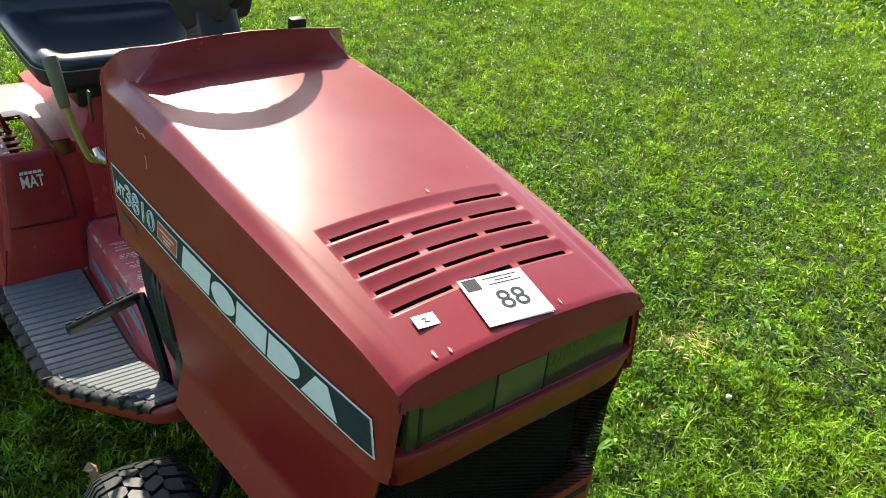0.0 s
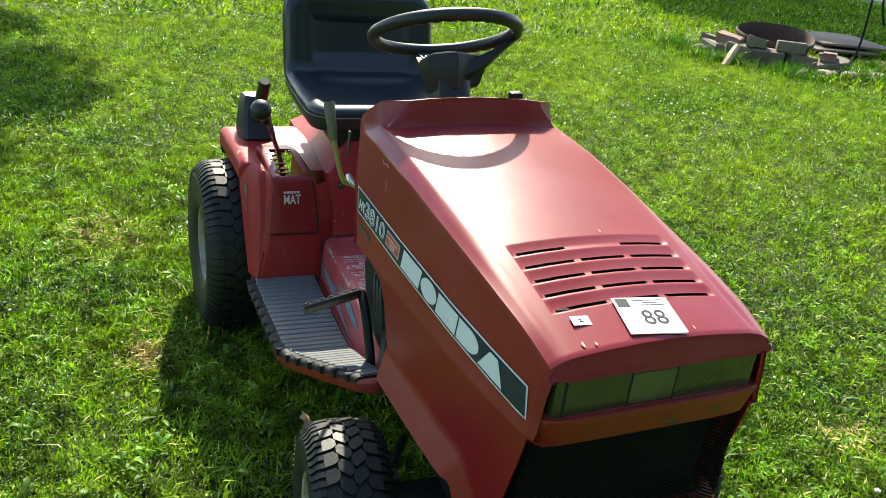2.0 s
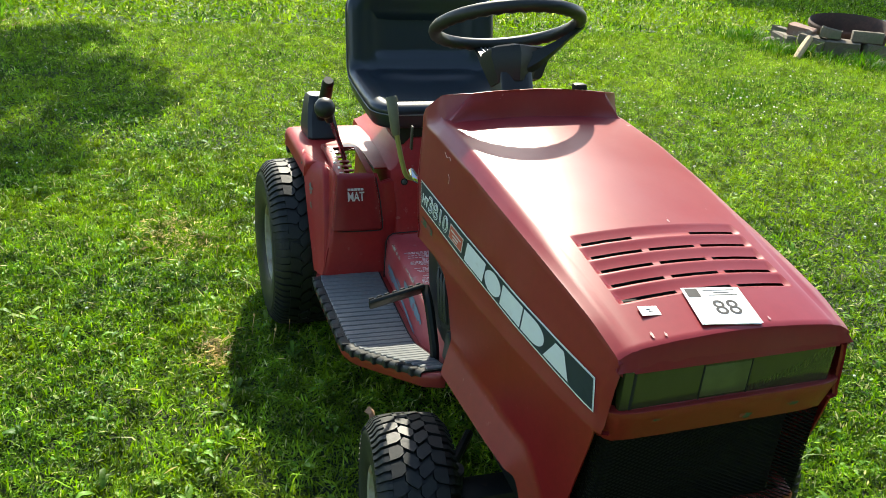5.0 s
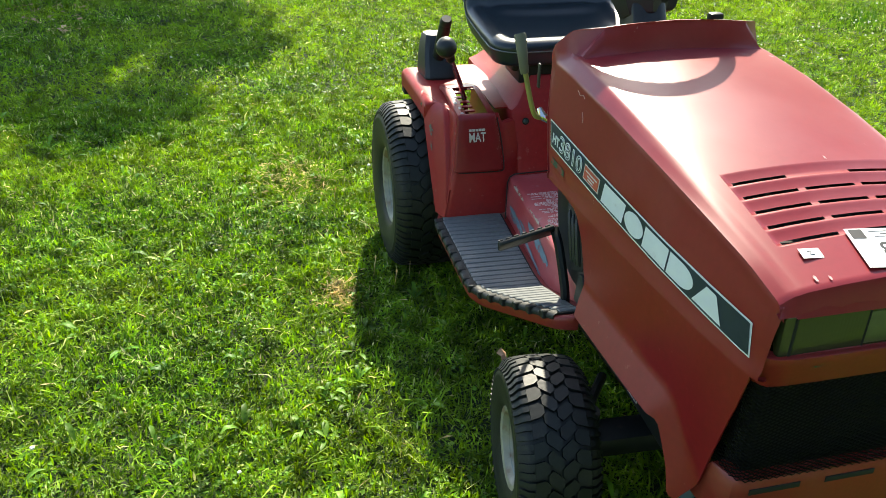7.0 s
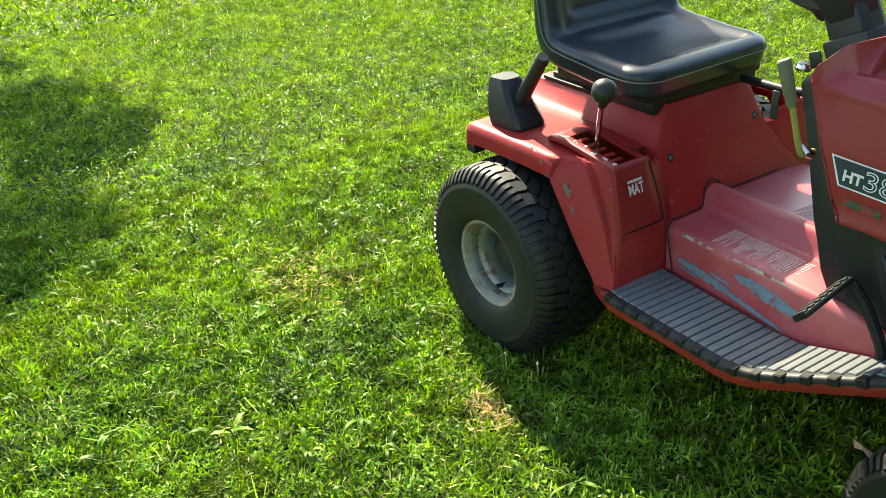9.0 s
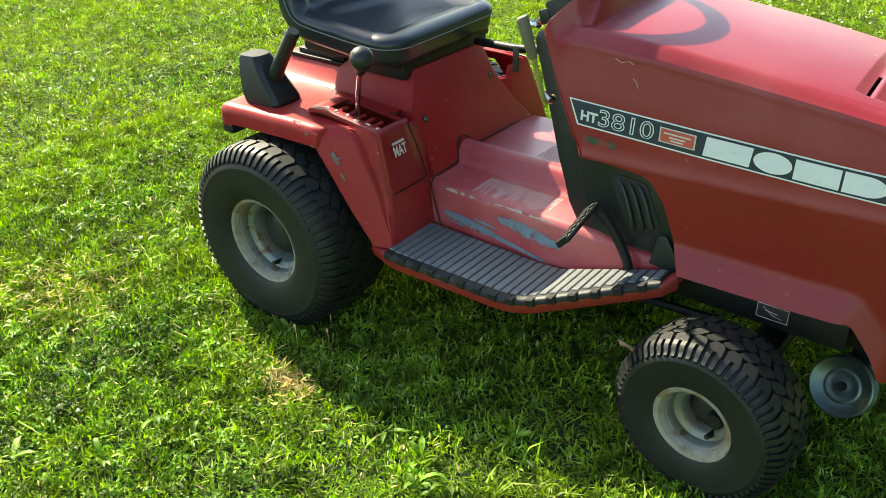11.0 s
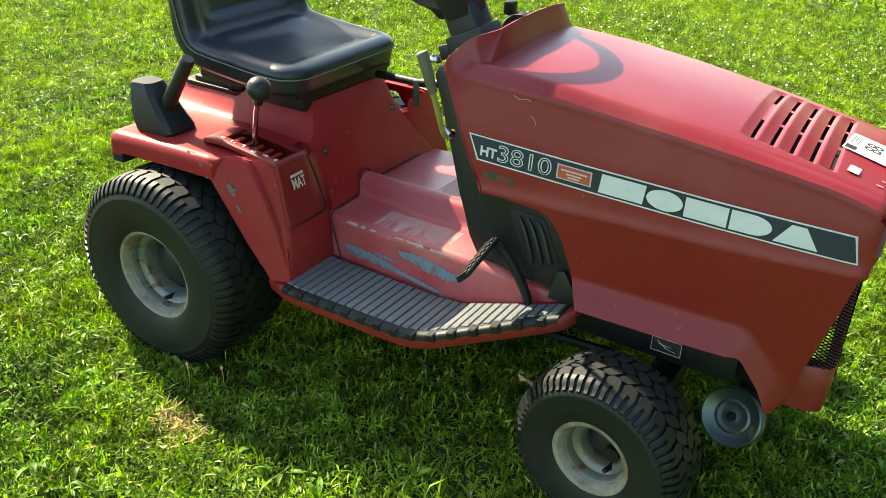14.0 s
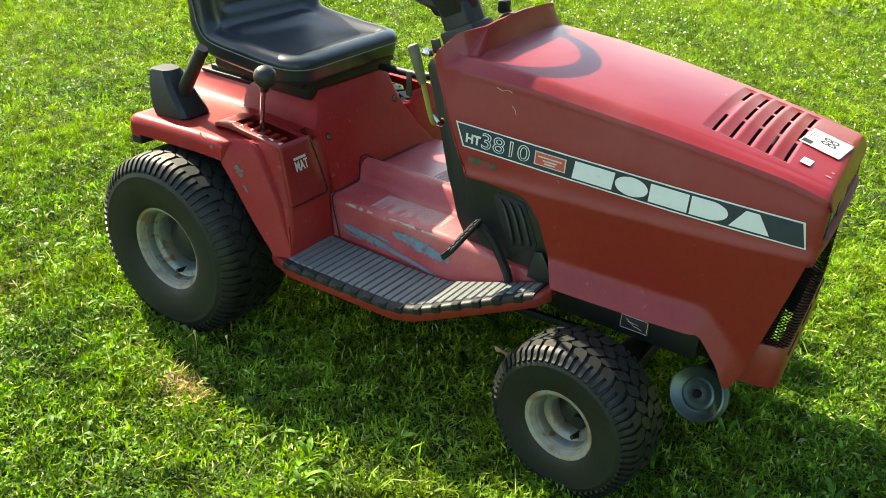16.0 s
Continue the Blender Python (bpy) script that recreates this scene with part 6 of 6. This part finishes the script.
for x, y, z, tn, a, b in ((-4.80, 6.60, 0.09, -31, 0.82, 0.34), (-4.62, 6.22, 0.055, -22, 0.62, 0.30), (-4.05, 6.05, 0.015, 60, 0.50, 0.07), (-3.85, 6.55, 0.010, 95, 0.60, 0.06)):
    bm = bmesh.new()
    box(bm, (-a, -b, 0), (a, b, 0.022), 0.003)
    ob = part("plywood_board", bm, BOARD if b > 0.2 else WOOD, None, "weathered brown plywood sheet lying by the pit" if b > 0.2 else "pale weathered plank lying on grass", 35, pose(x, y, z, 2, -3, tn))
    tagged(ob, "", "board", "boards by the fire pit")
bm = bmesh.new()
tube(bm, [(-3.59, 4.15, 0.01), (-3.66, 4.25, 0.08), (-3.73, 4.36, 0.16)], [0.028, 0.033, 0.030], 8)
tagged(part("split_log", bm, WOOD, None, "pale split log leaning on the blocks"), "", "log")
bm = bmesh.new()
tube(bm, curve_points([(-3.90, 5.92, -0.05), (-3.88, 5.92, 0.25), (-3.86, 5.89, 0.50), (-3.86, 5.87, 0.80), (-3.86, 5.95, 0.98), (-3.86, 6.08, 0.90), (-3.86, 6.02, 0.62), (-3.86, 6.12, 0.40)], 6), 0.011, 8)
tagged(part("garden_hook", bm, BLACK_METAL, None, "thin dark metal garden hook stuck in grass"), "", "garden hook")

# tall grass tufts left uncut round the pit
rt = np.random.default_rng(31)
aa = rt.uniform(radians(-118), radians(60), 6500)
rr = rt.normal(0.92, 0.13, 6500)
tuft = np.stack([PIT.x + rr * np.cos(aa), PIT.y + rr * np.sin(aa)], 1)
tuft = tuft[(rt.uniform(0, 1, len(tuft)) < 0.55 + 0.45 * np.sin(aa * 9)) & (np.hypot(tuft[:, 0] + 3.58, tuft[:, 1] - 4.14) > 0.10)]
blades("tall_grass_tufts", tuft, 0.115, 0.0085, 1.0, TUFT, "tall dark green uncut grass round the fire pit", 32)
bank = scatter(-5.6, -3.3, -3.0, -1.9, 500, 33)
blades("tall_grass_bank", bank, 0.22, 0.013, 0.8, WEED, "tall weeds at the shaded edge of the lawn", 34)
litter = scatter(-5.0, -2.6, -2.7, -1.8, 60, 35)
leaf_rosettes("dry_litter", litter, 2, 0.06, 0.5, 0.2, DRY_LEAF, "brown dry leaves lying on grass", 36)


# ---- trees that shade the lawn, and unseen ones that block sky ----
def tree(x, y, crown, radii, leaves, leaf, seed, label):
    """A tapered trunk with limbs that reach the crown's clumps, and small leaves in uneven clumps."""
    t = thing("tree", label, "tree", (x, y, 0))
    r = np.random.default_rng(seed)
    c = np.array(crown) - [x, y, 0]
    bm = bmesh.new()
    top = Vector((c[0] * 0.8, c[1] * 0.8, c[2] + radii[2] * 0.5))
    tube(bm, curve_points([(0, 0, -0.1), (0.03, 0.05, 1.2), (c[0] * 0.25, c[1] * 0.25, c[2] * 0.5), (c[0] * 0.55, c[1] * 0.55, c[2] * 0.8), tuple(top)], 4), [float(q) for q in np.linspace(0.20, 0.04, 17)], 10)
    part("trunk", bm, BARK, t)
    clumps = []
    while len(clumps) < 46:
        p = r.uniform(-1, 1, 3)
        if np.linalg.norm(p) < 1:
            clumps.append(c + p * radii)
    for p in clumps[:10]:
        bm = bmesh.new()
        s = Vector((c[0] * 0.35, c[1] * 0.35, c[2] * 0.62))
        e = Vector(p)
        tube(bm, curve_points([s, s.lerp(e, 0.5) + Vector((0, 0, 0.2)), e], 4), [float(q) for q in np.linspace(0.06, 0.012, 9)], 7)
        part("limb", bm, BARK, t)
    n = leaves
    cen = np.array(clumps)[r.integers(0, len(clumps), n)] + r.normal(0, 0.30 * min(radii) / 1.4, (n, 3))
    d = r.normal(0, 1, (n, 3))
    d /= np.linalg.norm(d, axis=1)[:, None]
    e = np.cross(d, r.normal(0, 1, (n, 3)))
    e /= np.linalg.norm(e, axis=1)[:, None]
    L = leaf * r.uniform(0.6, 1.3, n)[:, None]
    v = np.stack([cen - d * L, cen + e * L * 0.5, cen + d * L, cen - e * L * 0.5], 1).reshape(-1, 3)
    me = bpy.data.meshes.new("crown")
    me.from_pydata(v.tolist(), [], np.arange(4 * n).reshape(-1, 4).tolist())
    me.materials.append(TREE_LEAF)
    ob = new("crown", me)
    ob.parent = t


tree(-8.1, -3.0, (-7.55, -1.22, 4.3), (2.15, 1.60, 0.50), 32000, 0.09, 41, "leafy tree overhanging the lawn edge")
tree(-14.7, 12.0, (-14.7, 12.0, 7.0), (5.2, 3.2, 2.4), 30000, 0.20, 42, "large leafy tree beyond the fire pit")
tree(-10.4, 11.1, (-10.4, 11.1, 7.0), (2.5, 2.4, 1.6), 9000, 0.14, 43, "large leafy tree far beyond the lawn")

# added trees, never in view: they block low sky and darken reflections in the paint
for k, (x, y) in enumerate(((12.5, -6.0), (13.5, 0.0), (12.0, 6.5), (9.2, 11.0), (4.5, 15.0))):
    tree(x, y, (x, y, 4.2), (3.2, 3.2, 3.4), 7000, 0.22, 50 + k, "unseen leafy tree added to darken reflections")

# dry leaf caught on the front tyre
bm = bmesh.new()
pts = [(0, 0, 0), (0.010, 0.009, 0.004), (0.022, 0.008, 0.008), (0.033, 0.012, 0.005), (0.041, 0.002, 0.012), (0.034, -0.010, 0.008), (0.022, -0.009, 0.003), (0.011, -0.012, 0.006)]
c = bm.verts.new((0.026, 0, 0.010))
vs = [bm.verts.new(p) for p in pts]
for a, b in zip(vs, vs[1:] + vs[:1]):
    bm.faces.new((a, b, c))
thicken(bm, 0.0008, (0.02, 0, -0.2))
tagged(part("fallen_leaf", bm, DRY_LEAF, None, "curled brown leaf caught on the front tyre", 0, AXIS @ pose(0.880, -0.366, 0.238, 25, -12, 188)), "", "leaf")
